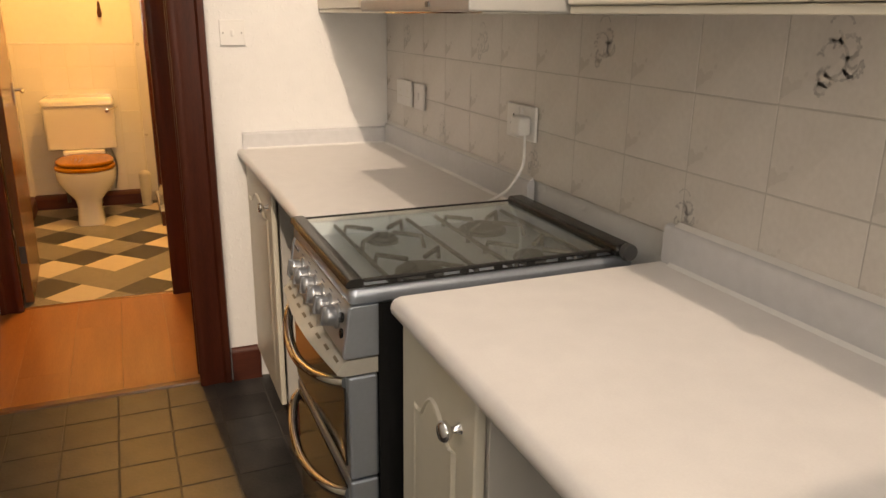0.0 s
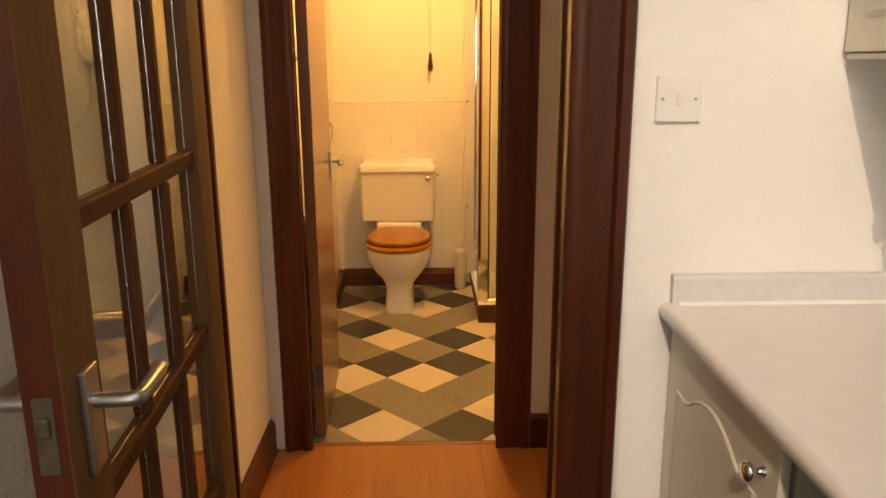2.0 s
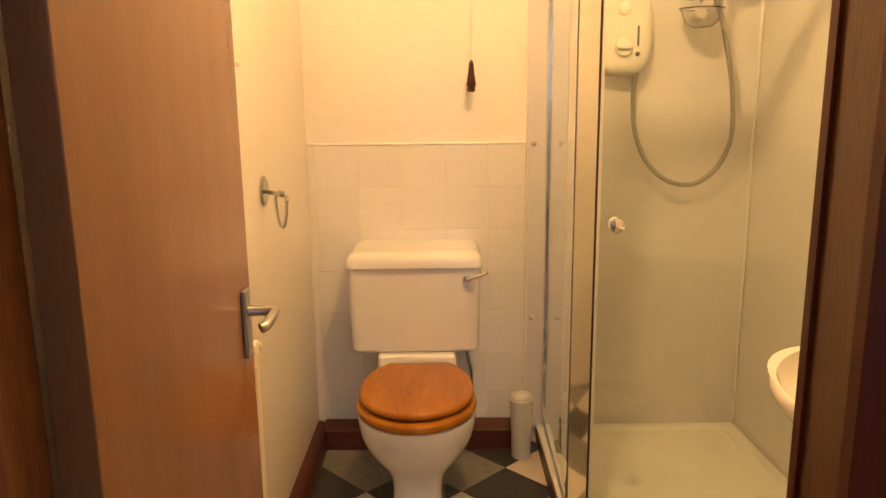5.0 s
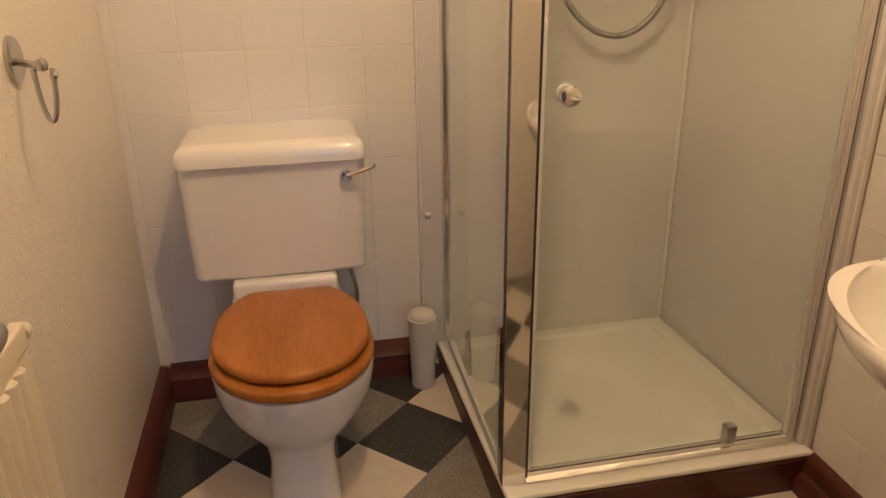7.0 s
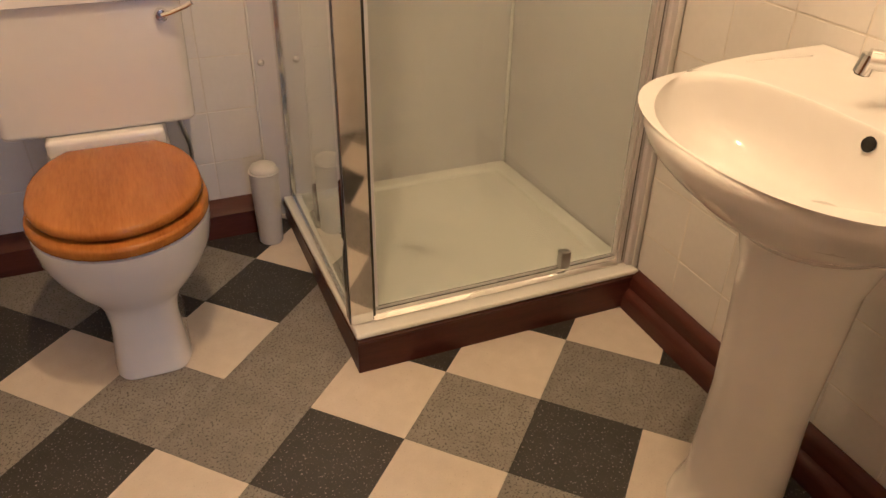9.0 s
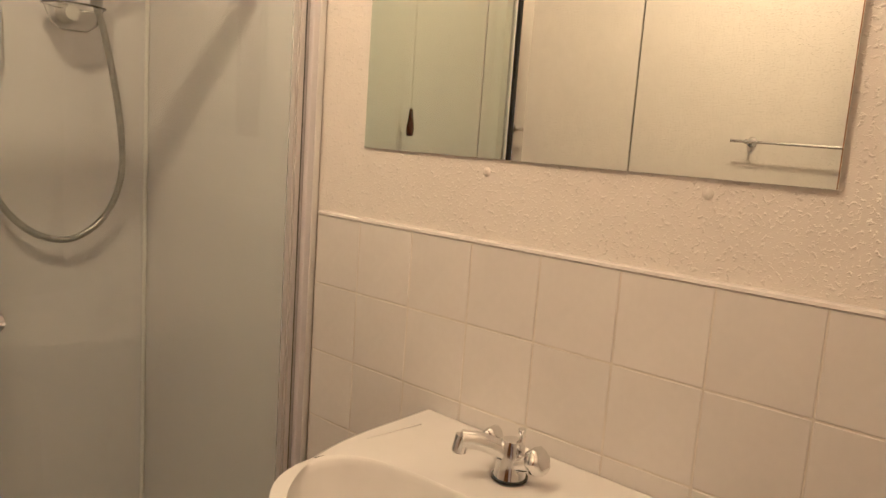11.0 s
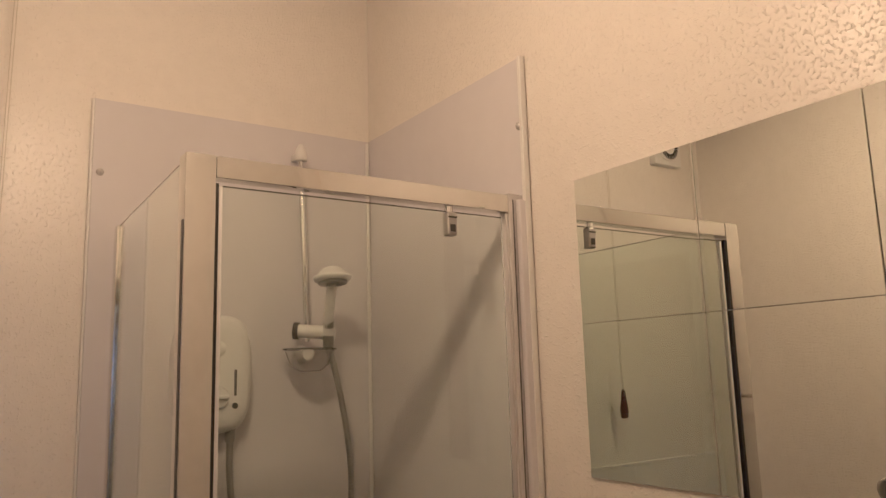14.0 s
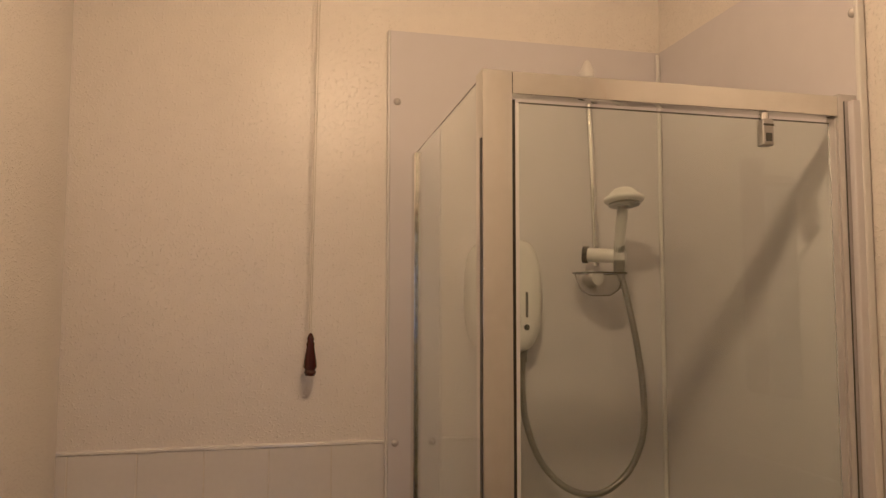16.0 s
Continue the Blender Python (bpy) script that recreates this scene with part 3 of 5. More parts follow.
part("plinth", B(0.615, 0.631, -1.58, -0.62, 0.0, 0.125), M_CABW, base3)


def wall_cabinet(y0, y1, label, split=None):
    c = thing("wall_cabinet", label, "cabinet", group="wall cabinets")
    carcass(c, 0.856, 1.098, y0, y1, 1.385, 2.10)
    spans = [(y0, y1)] if split is None else [(y0, split), (split, y1)]
    for a, b in spans:
        cathedral_door(c, 0.836, a, b, 1.388, 2.098, (a + 0.04, 1.46))
    part("pelmet", B(0.842, 0.858, y0 + 0.002, y1 - 0.002, 1.375, 1.3865, 0.002), M_CAB, c)
    return c


wall_cabinet(0.935, 2.010, "cream double wall cabinet in the corner by the doorway", 1.50)
wall_cabinet(-0.60, 0.352, "cream double wall cabinet above the long worktop", -0.12)
wall_cabinet(-1.58, -0.604, "cream double wall cabinet near the window", -1.09)

hood = thing("cooker_hood", "silver grey visor cooker hood above the cooker", "cooker hood")
part("body", B(0.862, 1.096, 0.362, 0.926, 1.402, 1.52, 0.003), M_STEEL, hood)
part("visor", B(0.668, 1.096, 0.360, 0.928, 1.376, 1.400, 0.004), M_STEEL, hood, "thin pull-out visor")
hc = thing("wall_cabinet", "short cream wall cabinet above the cooker hood", "cabinet", group="wall cabinets")
carcass(hc, 0.856, 1.098, 0.356, 0.932, 1.522, 2.10)
cathedral_door(hc, 0.836, 0.356, 0.932, 1.404, 2.098, (0.64, 1.46))
part("filter", B(0.71, 1.06, 0.40, 0.89, 1.3735, 1.3765), M_ALU, hood, "fine metal grease filter")
part("switch", B(0.664, 0.669, 0.52, 0.536, 1.383, 1.393, 0.002), M_DGREY, hood, "small dark switch")

# ---- kitchen: cooker ----
ck = thing("cooker", "freestanding silver gas cooker with a closed glass lid and two ovens", "cooker")
CY0, CY1 = 0.412, 0.868
part("side_panel", B(0.535, 1.06, CY0 + 0.004, CY0 + 0.016, 0.02, 0.898), M_BLACK, ck, "black enamel side")
part("side_panel", B(0.535, 1.06, CY1 - 0.016, CY1 - 0.004, 0.02, 0.898), M_BLACK, ck, "black enamel side")
part("back_panel", B(1.05, 1.062, CY0 + 0.016, CY1 - 0.016, 0.02, 0.898), M_BLACK, ck)
bm = bmesh.new()                       # dished hob: rounded rim around a sunken plate
def hob_ring(i, z, r):
    pts = []
    for cx, cy, a0 in ((1.064 - i - r, CY1 - i - r, 0), (0.484 + i + r, CY1 - i - r, 90), (0.484 + i + r, CY0 + i + r, 180), (1.064 - i - r, CY0 + i + r, 270)):
        for k in range(5):
            a = radians(a0 + 22.5 * k)
            pts.append((cx + r * math.cos(a), cy + r * math.sin(a), z))
    return pts
loft(bm, [hob_ring(0.004, 0.897, 0.010), hob_ring(0.0, 0.901, 0.012), hob_ring(0.0, 0.914, 0.012), hob_ring(0.003, 0.921, 0.012), hob_ring(0.009, 0.925, 0.012), hob_ring(0.020, 0.925, 0.014), hob_ring(0.027, 0.917, 0.016), hob_ring(0.032, 0.890, 0.018)], cap1=False)
hob = part("hob_rim", bm, M_RIM, ck, "rounded blue-grey steel hob rim")
part("hob_plate", B(0.512, 1.036, CY0 + 0.028, CY1 - 0.028, 0.884, 0.8895), M_HOB, hob, "sunken silver hob plate")
for bx, by, br in ((0.655, 0.530, 0.047), (0.655, 0.750, 0.034), (0.895, 0.530, 0.034), (0.895, 0.750, 0.054)):
    part("burner", L([(0, 0.8895), (br * 1.15, 0.8895), (br * 1.1, 0.895), (br, 0.896), (br, 0.903), (br * 0.8, 0.905), (br * 0.8, 0.909), (br * 0.72, 0.912), (0, 0.912)], Matrix.Translation((bx, by, 0)), 28), M_IRON, hob, "black gas burner")
for gx in (0.655, 0.895):
    bm = bmesh.new()
    for by in (0.530, 0.750):
        for k in range(4):
            a = math.pi / 4 + k * math.pi / 2
            ca, sa = math.cos(a), math.sin(a)
            tube(bm, [(gx + 0.025 * ca, by + 0.025 * sa, 0.921), (gx + 0.090 * ca, by + 0.090 * sa, 0.921), (gx + 0.100 * ca, by + 0.100 * sa, 0.890)], 0.0050, 6)
    for sx in (-0.085, 0.085):
        tube(bm, [(gx + sx, 0.452, 0.919), (gx + sx, 0.828, 0.919)], 0.0046, 6)
    part("pan_support", bm, M_IRON, hob, "black iron pan support")
lid = part("lid", B(0.508, 1.026, CY0 + 0.016, CY1 - 0.006, 0.9330, 0.9372, 0.0015), M_LID, ck, "smoked glass lid")
lid.visible_shadow = False
part("lid_front_trim", section(bmesh.new(), [(0.482, 0.9262), (0.479, 0.930), (0.482, 0.938), (0.490, 0.942), (0.506, 0.942), (0.512, 0.939), (0.512, 0.9262)], "y", CY0 + 0.010, CY1 + 0.002), M_BLACK, lid, "black front trim")
part("lid_edge", B(0.5125, 1.02, CY0 + 0.008, CY0 + 0.018, 0.9345, 0.9405, 0.002), M_BLACK, lid, "black edge trim")
part("lid_edge", B(0.5125, 1.02, CY0 + 0.007, CY0 + 0.013, 0.9262, 0.9285, 0.0008), M_BLACK, lid, "black edge trim")
part("lid_edge", B(0.5125, 1.02, CY1 - 0.010, CY1 - 0.004, 0.932, 0.9395, 0.002), M_BLACK, lid, "black edge trim")
part("lid_hinge_bar", B(1.014, 1.058, CY0 - 0.006, CY1 - 0.004, 0.9256, 0.950, 0.009, 3), M_BLACK, lid, "black rear hinge bar")
part("lid_hinge", L([(0, 0), (0.016, 0), (0.018, 0.008), (0.016, 0.016), (0, 0.016)], Matrix.Translation((1.036, CY0 - 0.0225, 0.938)) @ Matrix.Rotation(radians(-90), 4, "X")), M_DGREY, lid)
for k in range(7):
    part("lid_buffer", B(0.556 + k * 0.068, 0.572 + k * 0.068, CY0 + 0.0075, CY0 + 0.014, 0.9283, 0.9347, 0.001), M_BLACK, lid)
# control panel, slanted front, with steel end caps
UPY = Matrix(((1, 0, 0, 0), (0, 0, 1, 0), (0, 1, 0, 0), (0, 0, 0, 1)))
PANEL = [(0.535, 0.800), (0.474, 0.800), (0.471, 0.806), (0.485, 0.892), (0.490, 0.8965), (0.535, 0.8965)]
cp = part("control_panel", P(PANEL, CY0 + 0.0125, CY1 - 0.0125, UPY, 0.003), M_STEEL, ck, "brushed silver control panel")
for ya, yb in ((CY0, CY0 + 0.012), (CY1 - 0.012, CY1)):
    part("end_cap", P([(x - 0.002 if x < 0.5 else x, z) for x, z in PANEL], ya, yb, UPY, 0.003), M_RIM, cp, "blue-grey steel end cap")
for k in range(6):
    ky = 0.480 + k * 0.057
    mm = Matrix.Translation((0.4785, ky, 0.856)) @ Matrix.Rotation(radians(-81), 4, "Y")
    part("knob", L([(0, 0), (0.0225, 0), (0.0225, 0.003), (0.0175, 0.006), (0.0180, 0.018), (0.0165, 0.023), (0.010, 0.0265), (0, 0.0275)], mm, 24), M_KNOB, cp, "domed satin silver control knob")
    part("pointer", B(-0.0175, 0.0175, -0.0035, 0.0035, 0.014, 0.0295, 0.0015, 2, mm), M_KNOB, cp)
    part("dial_mark", B(-0.001, 0.001, -0.010, 0.010, 0, 0.0006, 0, 2, Matrix.Translation((0.4832, ky, 0.884)) @ Matrix.Rotation(radians(-81), 4, "Y")), M_INK, cp)
for dz in (0.868, 0.838):
    part("push_button", L([(0, 0), (0.009, 0), (0.009, 0.005), (0, 0.006)], Matrix.Translation((0.4785, 0.442, dz)) @ Matrix.Rotation(radians(-81), 4, "Y"), 14), M_BLACK, cp)
part("badge", B(0.4815, 0.4845, 0.805, 0.845, 0.878, 0.884), M_INK, cp)


def oven_door(z0, z1, handle_z, label):
    d = part("oven_door", B(0.478, 0.533, CY0 + 0.002, CY1 - 0.002, z0, z1, 0.006, 3), M_RIM, ck, label)
    part("oven_glass", B(0.4745, 0.480, CY0 + 0.022, CY1 - 0.022, z0 + 0.02, z1 - 0.02, 0.002), M_DGLASS, d, "dark oven glass")
    pts = []
    for k in range(25):
        f = k / 24
        s = math.sin(math.pi * f)
        pts.append((0.477 - 0.046 * s ** 0.6, CY0 + 0.02 + f * (CY1 - CY0 - 0.04), handle_z - 0.030 * s))
    part("handle", T(pts, 0.0105, 10), M_ALU, d, "curved silver handle")
    return d


oven_door(0.556, 0.764, 0.748, "grill oven door in silver and dark glass")
oven_door(0.130, 0.552, 0.520, "main oven door in silver and dark glass")
def bow(y):
    return 0.016 * math.sin(math.pi * (y - CY0) / (CY1 - CY0))


bm = bmesh.new()                       # the vented trim bows out in the middle
loft(bm, [[(x - (bow(y) if x < 0.465 else 0), y, z) for x, z in ((0.533, 0.768), (0.470, 0.768), (0.460, 0.772), (0.457, 0.777), (0.460, 0.781), (0.474, 0.797), (0.533, 0.797))] for y in [CY0 + 0.002 + (CY1 - CY0 - 0.004) * k / 16 for k in range(17)]])
part("trim_strip", bm, M_TRIM, ck, "cream vented trim under the controls")
# slots are thin strips laid on the trim, their inner shade put into the brown
for k in range(8):
    yy = 0.446 + k * 0.055
    drop = math.atan2(0.016, 0.014 + bow(yy))
    part("vent_slot", B(-0.0028, 0.0028, -0.012, 0.012, 0.0, 0.0012, 0, 2, Matrix.Translation((0.467 - bow(yy) / 2, yy, 0.789)) @ Matrix.Rotation(-drop, 4, "Y")), M_SLOT, ck)
part("kickboard", B(0.52, 0.535, CY0 + 0.004, CY1 - 0.004, 0.03, 0.125), M_STEEL, ck)
for fx in (0.56, 1.03):
    for fy in (CY0 + 0.03, CY1 - 0.03):
        part("foot", L([(0, 0), (0.018, 0), (0.018, 0.01), (0.008, 0.014), (0.008, 0.03), (0, 0.03)], Matrix.Translation((fx, fy, 0)), 12), M_BLACK, ck)

# ---- kitchen: electrics ----
def plate(name, label, cat, center, w, h, normal, group=""):
    """Wall plate; normal '-x' or '-y'. Local x runs along the wall, z out of it."""
    m = {"-y": Matrix.Rotation(radians(90), 4, "X"), "-x": Matrix.Rotation(radians(-90), 4, "Z") @ Matrix.Rotation(radians(90), 4, "X")}[normal]
    t = thing(name, label, cat, center, group)
    t.matrix_world = Matrix.Translation(center) @ m
    part("faceplate", B(-w / 2, w / 2, -h / 2, h / 2, 0, 0.009, 0.003), M_WPLAS, t)
    return t


sw = plate("light_switch", "white square single light switch on the end wall", "light switch", (0.536, YK, 1.305), 0.086, 0.086, "-y")
part("rocker", B(-0.0055, 0.0055, -0.011, 0.011, 0.008, 0.013, 0.002, 2, Matrix.Rotation(radians(4), 4, "X")), M_WPLAS, sw)
for sx in (-0.031, 0.031):
    part("screw", L([(0, 0.0115), (0.0028, 0.0112), (0.0034, 0.009), (0, 0.009)][::-1], Matrix.Translation((sx, 0, 0)), 12), M_STEEL, sw, "dull metal screw")
sk = plate("wall_socket", "white double socket on the kitchen tiles with one plug in", "socket", (1.0915, 0.935, 1.118), 0.146, 0.086, "-x")
for sx in (-0.036,):
    for dx, dy, w, h in ((0, 0.013, 0.004, 0.008), (-0.011, -0.008, 0.007, 0.004), (0.011, -0.008, 0.007, 0.004)):
        part("pin_hole", B(sx + dx - w / 2, sx + dx + w / 2, dy - h / 2, dy + h / 2, 0.0085, 0.0094), M_BLACK, sk)
for sx in (-0.036, 0.036):
    part("rocker", B(sx * 0.25 - 0.005, sx * 0.25 + 0.005, 0.018, 0.036, 0.008, 0.0125, 0.0015), M_WPLAS, sk)
for k, (yy, w) in enumerate(((1.793, 0.146), (1.648, 0.086))):
    s2 = plate("wall_socket" if k == 0 else "cooker_switch", "white double socket on the kitchen tiles" if k == 0 else "white single switch plate on the kitchen tiles", "socket", (1.0915, yy, 1.110), w, 0.086, "-x")
    if k == 0:
        for sx in (-0.036, 0.036):
            for dx, dy, ww, hh in ((0, 0.008, 0.004, 0.008), (-0.011, -0.012, 0.007, 0.004), (0.011, -0.012, 0.007, 0.004)):
                part("pin_hole", B(sx + dx - ww / 2, sx + dx + ww / 2, dy - hh / 2, dy + hh / 2, 0.0085, 0.0094), M_YPLAS, s2)
    else:
        part("rocker", B(-0.006, 0.006, -0.012, 0.012, 0.008, 0.013, 0.002), M_WPLAS, s2)
pl = thing("plug_and_cable", "white plug with a white cable hanging behind the cooker", "plug")
part("plug", B(1.046, 1.0815, 0.873, 0.923, 1.090, 1.138, 0.010, 3), M_WPLAS, pl)
part("cable", T(smooth_path([(1.066, 0.882, 1.094), (1.066, 0.878, 1.055), (1.062, 0.880, 1.012), (1.040, 0.912, 0.950), (1.005, 0.940, 0.918), (0.985, 0.915, 0.9105), (1.010, 0.886, 0.9115), (1.060, 0.880, 0.912), (1.0705, 0.866, 0.900), (1.0705, 0.850, 0.80), (1.0705, 0.845, 0.6)]), 0.0040, 8), M_CABLE, pl, "white flex")

# ---- kitchen: glazed door ----
def lever(parent, m, sgn=1, k=1.0):
    """Lever on a long plate; local z out of the door, local y along it, x up."""
    lv = part("handle_plate", B(-0.058, 0.058, -0.019, 0.019, 0, 0.008, 0.002, 2, m), M_HANDLE, parent, "satin metal handle plate")
    part("lever", T([m @ Vector(p) for p in smooth_path([(0.02, 0, 0.006), (0.02, 0, 0.045), (0.02, sgn * 0.012 * k, 0.053), (0.02, sgn * 0.06 * k, 0.054), (0.018, sgn * 0.098 * k, 0.052), (0.016, sgn * 0.108 * k, 0.045)], 4)], 0.0085, 10), M_HANDLE, lv)
    return lv


gd = new("glazed_door")
DW, DT = 0.755, 0.040
gd.matrix_world = Matrix.Translation((-0.392, 2.020, 0.012)) @ Matrix.Rotation(radians(-85.5), 4, "Z")
tagged(gd, "dark stained glazed kitchen door standing open into the kitchen", "door")
# local x along the leaf from hinge, local y thickness, z up
HT = 1.985
part("stile", B(0, 0.10, 0, DT, 0, HT, 0.002), M_GDOORW, gd)
part("stile", B(DW - 0.10, DW, 0, DT, 0, HT, 0.002), M_GDOORW, gd)
for z0, z1 in ((0.0, 0.22), (HT - 0.11, HT)):
    part("rail", B(0.10, DW - 0.10, 0, DT, z0, z1, 0.002), M_GDOORW, gd)
rows = [0.22, 0.55, 0.875, 1.20, 1.535, HT - 0.11]
for z in rows[1:-1]:
    part("glazing_bar", B(0.10, DW - 0.10, 0.006, DT - 0.006, z - 0.014, z + 0.014, 0.004), M_GBAR, gd)
cw = (DW - 0.20) / 3
for k in (1, 2):
    for z0, z1 in zip(rows, rows[1:]):
        part("glazing_bar", B(0.10 + k * cw - 0.012, 0.10 + k * cw + 0.012, 0.007, DT - 0.007, z0 + 0.0145, z1 - 0.0145, 0.004), M_GBAR, gd)
for k in range(3):
    for z0, z1 in zip(rows, rows[1:]):
        pn = part("pane", B(0.10 + k * cw + 0.0125, 0.10 + (k + 1) * cw - 0.0125, DT / 2 - 0.002, DT / 2 + 0.002, z0 + 0.015, z1 - 0.015), M_WGLASS, gd)
        pn.visible_shadow = False
part("stile_edge", B(DW + 0.0003, DW + 0.0012, 0.0015, DT - 0.0015, 0.003, HT - 0.003), M_DWOOD, gd, "red stained leaf edge")
part("latch_plate", B(DW + 0.0012, DW + 0.0026, 0.010, 0.030, 0.962, 1.045, 0.0005), M_TARN, gd, "tarnished metal latch plate")
part("latch_bolt", B(DW + 0.0026, DW + 0.009, 0.014, 0.026, 1.005, 1.025, 0.002), M_TARN, gd)
# lever on both faces: out of the leaf along +y and -y
lever(gd, Matrix.Translation((DW - 0.055, DT, 0.995)) @ Matrix(((0, -1, 0, 0), (0, 0, 1, 0), (1, 0, 0, 0), (0, 0, 0, 1))), 1, 0.88)
lever(gd, Matrix.Translation((DW - 0.055, 0, 0.995)) @ Matrix(((0, -1, 0, 0), (0, 0, -1, 0), (1, 0, 0, 0), (0, 0, 0, 1))), 1, 0.88)
for z in (0.25, 1.7):
    part("hinge", B(-0.006, 0.0, 0.005, 0.035, z, z + 0.09, 0.002), M_ALU, gd)


def radiator(label, x_wall, y0, y1, z0, z1, x_face):
    """Single panel radiator on a wall whose face is x_wall; grooved front towards +x."""
    r = thing("radiator", label, "radiator", group="panel radiators")
    bm = box(bmesh.new(), x_face - 0.022, x_face - 0.006, y0, y1, z0, z1, 0.005)
    n = int((y1 - y0 - 0.03) / 0.0333)
    for k in range(n):
        yy = y0 + 0.022 + k * 0.0333
        part("rib", loft(bmesh.new(), [[(x_face - 0.0062, yy - 0.002, z), (x_face + 0.003, yy + 0.005, z), (x_face + 0.005, yy + 0.0125, z), (x_face + 0.003, yy + 0.020, z), (x_face - 0.0062, yy + 0.027, z)] for z in (z0 + 0.03, z1 - 0.045)]), M_RAD, r)
    part("panel", bm, M_RAD, r, "cream enamelled ribbed panel")
    part("top_seam", B(x_face - 0.024, x_face - 0.003, y0, y1, z1 - 0.038, z1 + 0.002, 0.006, 3), M_RAD, r)
    for yy in (y0 + 0.12, y1 - 0.12):
        part("bracket", B(x_wall, x_face - 0.022, yy - 0.015, yy + 0.015, z0 + 0.08, z1 - 0.08), M_RAD, r)
    part("bleed_plug", L([(0, 0), (0.012, 0), (0.014, 0.006), (0.012, 0.018), (0, 0.018)], Matrix.Translation((x_face - 0.014, y1, z1 - 0.02)) @ Matrix.Rotation(radians(-90), 4, "X"), 14), M_RAD, r)
    part("valve_body", L([(0, 0), (0.011, 0), (0.011, 0.06), (0, 0.06)], Matrix.Translation((x_face - 0.014, y1 + 0.028, z0 - 0.02)), 14), M_BLACK, r, "blackened valve body")
    part("valve_cap", L([(0, 0.0), (0.016, 0.0), (0.019, 0.01), (0.018, 0.035), (0.015, 0.042), (0, 0.043)], Matrix.Translation((x_face - 0.014, y1 + 0.028, z0 + 0.042)), 18), M_YPLAS, r, "aged white valve cap")
    part("valve_tail", T([(x_face - 0.014, y1 + 0.028, z0 + 0.015), (x_face - 0.014, y1 - 0.002, z0 + 0.015)], 0.010, 10), M_CHROME, r)
    part("pipe", T([(x_face - 0.014, y1 + 0.028, z0 - 0.018), (x_face - 0.014, y1 + 0.028, 0.0)], 0.0075, 10), M_DWOOD, r, "dark painted pipe")
    return r


radiator("cream enamelled panel radiator behind the glazed door", XL, 0.25, 1.27, 0.17, 0.765, -0.405)

# pendant lamps
def pendant(at, ceiling, label):
    p = thing("pendant_lamp", label, "lamp", group="pendant lamps")
    x, y, z = at
    part("ceiling_rose", L([(0, 0), (0.045, 0), (0.045, -0.012), (0.02, -0.028), (0, -0.03)], Matrix.Translation((x, y, ceiling)), 20), M_WPLAS, p)
    part("flex", T([(x, y, ceiling - 0.02), (x, y, z + 0.10)], 0.003, 8), M_CABLE, p)
    part("lampholder", L([(0, 0.11), (0.012, 0.11), (0.018, 0.09), (0.02, 0.055), (0.017, 0.05), (0, 0.05)], Matrix.Translation(at), 18), M_WPLAS, p)
    bl = part("bulb", L([(0, 0.06), (0.013, 0.058), (0.015, 0.04), (0.024, 0.022), (0.030, 0.0), (0.028, -0.016), (0.017, -0.029), (0, -0.034)], Matrix.Translation(at), 20), M_BULB, p, "lit glass bulb")
    bl.visible_shadow = False
    return p


# unseen fitting added around the hall fill light
pendant(HFILL, ZB, "unseen pendant lamp added to light the hall")
pendant(BULB, ZB, "plain pendant lamp with a lit bulb in the bathroom")

# ---- bathroom door ----
bd = new("bathroom_door")
bd.matrix_world = Matrix.Translation((-0.333, 3.1715, 0.012)) @ Matrix.Rotation(radians(92.1), 4, "Z")
tagged(bd, "golden brown varnished flush bathroom door standing open inward", "door")
part("leaf", B(0, 0.626, 0, 0.038, 0, 1.97, 0.002), M_DOORW, bd)
lever(bd, Matrix.Translation((0.576, 0, 0.945)) @ Matrix(((0, -1, 0, 0), (0, 0, -1, 0), (1, 0, 0, 0), (0, 0, 0, 1))), 1, 0.78)
part("latch_plate", B(0.6258, 0.6275, 0.008, 0.030, 0.88, 0.99), M_ALU, bd)
for z in (0.2, 1.7):
    part("hinge", B(-0.004, 0.0, 0.002, 0.03, z, z + 0.085, 0.001), M_DGREY, bd)

struct("trim_threshold_kitchen", P([(2.035, 0.0), (2.04, 0.006), (2.072, 0.006), (2.078, 0.0)], KD0 + 0.03, KD1 - 0.002, Matrix(((0, 0, 1, 0), (1, 0, 0, 0), (0, 1, 0, 0), (0, 0, 0, 1)))), M_DOORW, "thin wooden threshold strip between tiles and laminate", "threshold")
struct("trim_threshold_bath", P([(3.108, 0.0), (3.112, 0.004), (3.128, 0.004), (3.132, 0.0)], BD0 + 0.002, BD1 - 0.002, Matrix(((0, 0, 1, 0), (1, 0, 0, 0), (0, 1, 0, 0), (0, 0, 0, 1)))), M_DOORW, "thin wooden threshold strip at the bathroom", "threshold")

# ---- bathroom: toilet ----
def egg(cx, y_back, y_front, hw, z, n=40, flat=0.0):
    """Toilet-seat outline: blunt at the back, round at the front."""
    pts = []
    cy = y_front + hw * 1.12
    for k in range(n):
        a = 2 * math.pi * k / n
        c, s = math.cos(a), math.sin(a)
        if s < 0:
            x, y = hw * c, cy + s * (cy - y_front)
        else:
            x, y = hw * (abs(c) ** 0.80) * (1 if c > 0 else -1) * (1 - 0.22 * s * s), cy + (s ** 0.75) * (y_back - cy)
        pts.append((cx + x, y, z))
    return pts


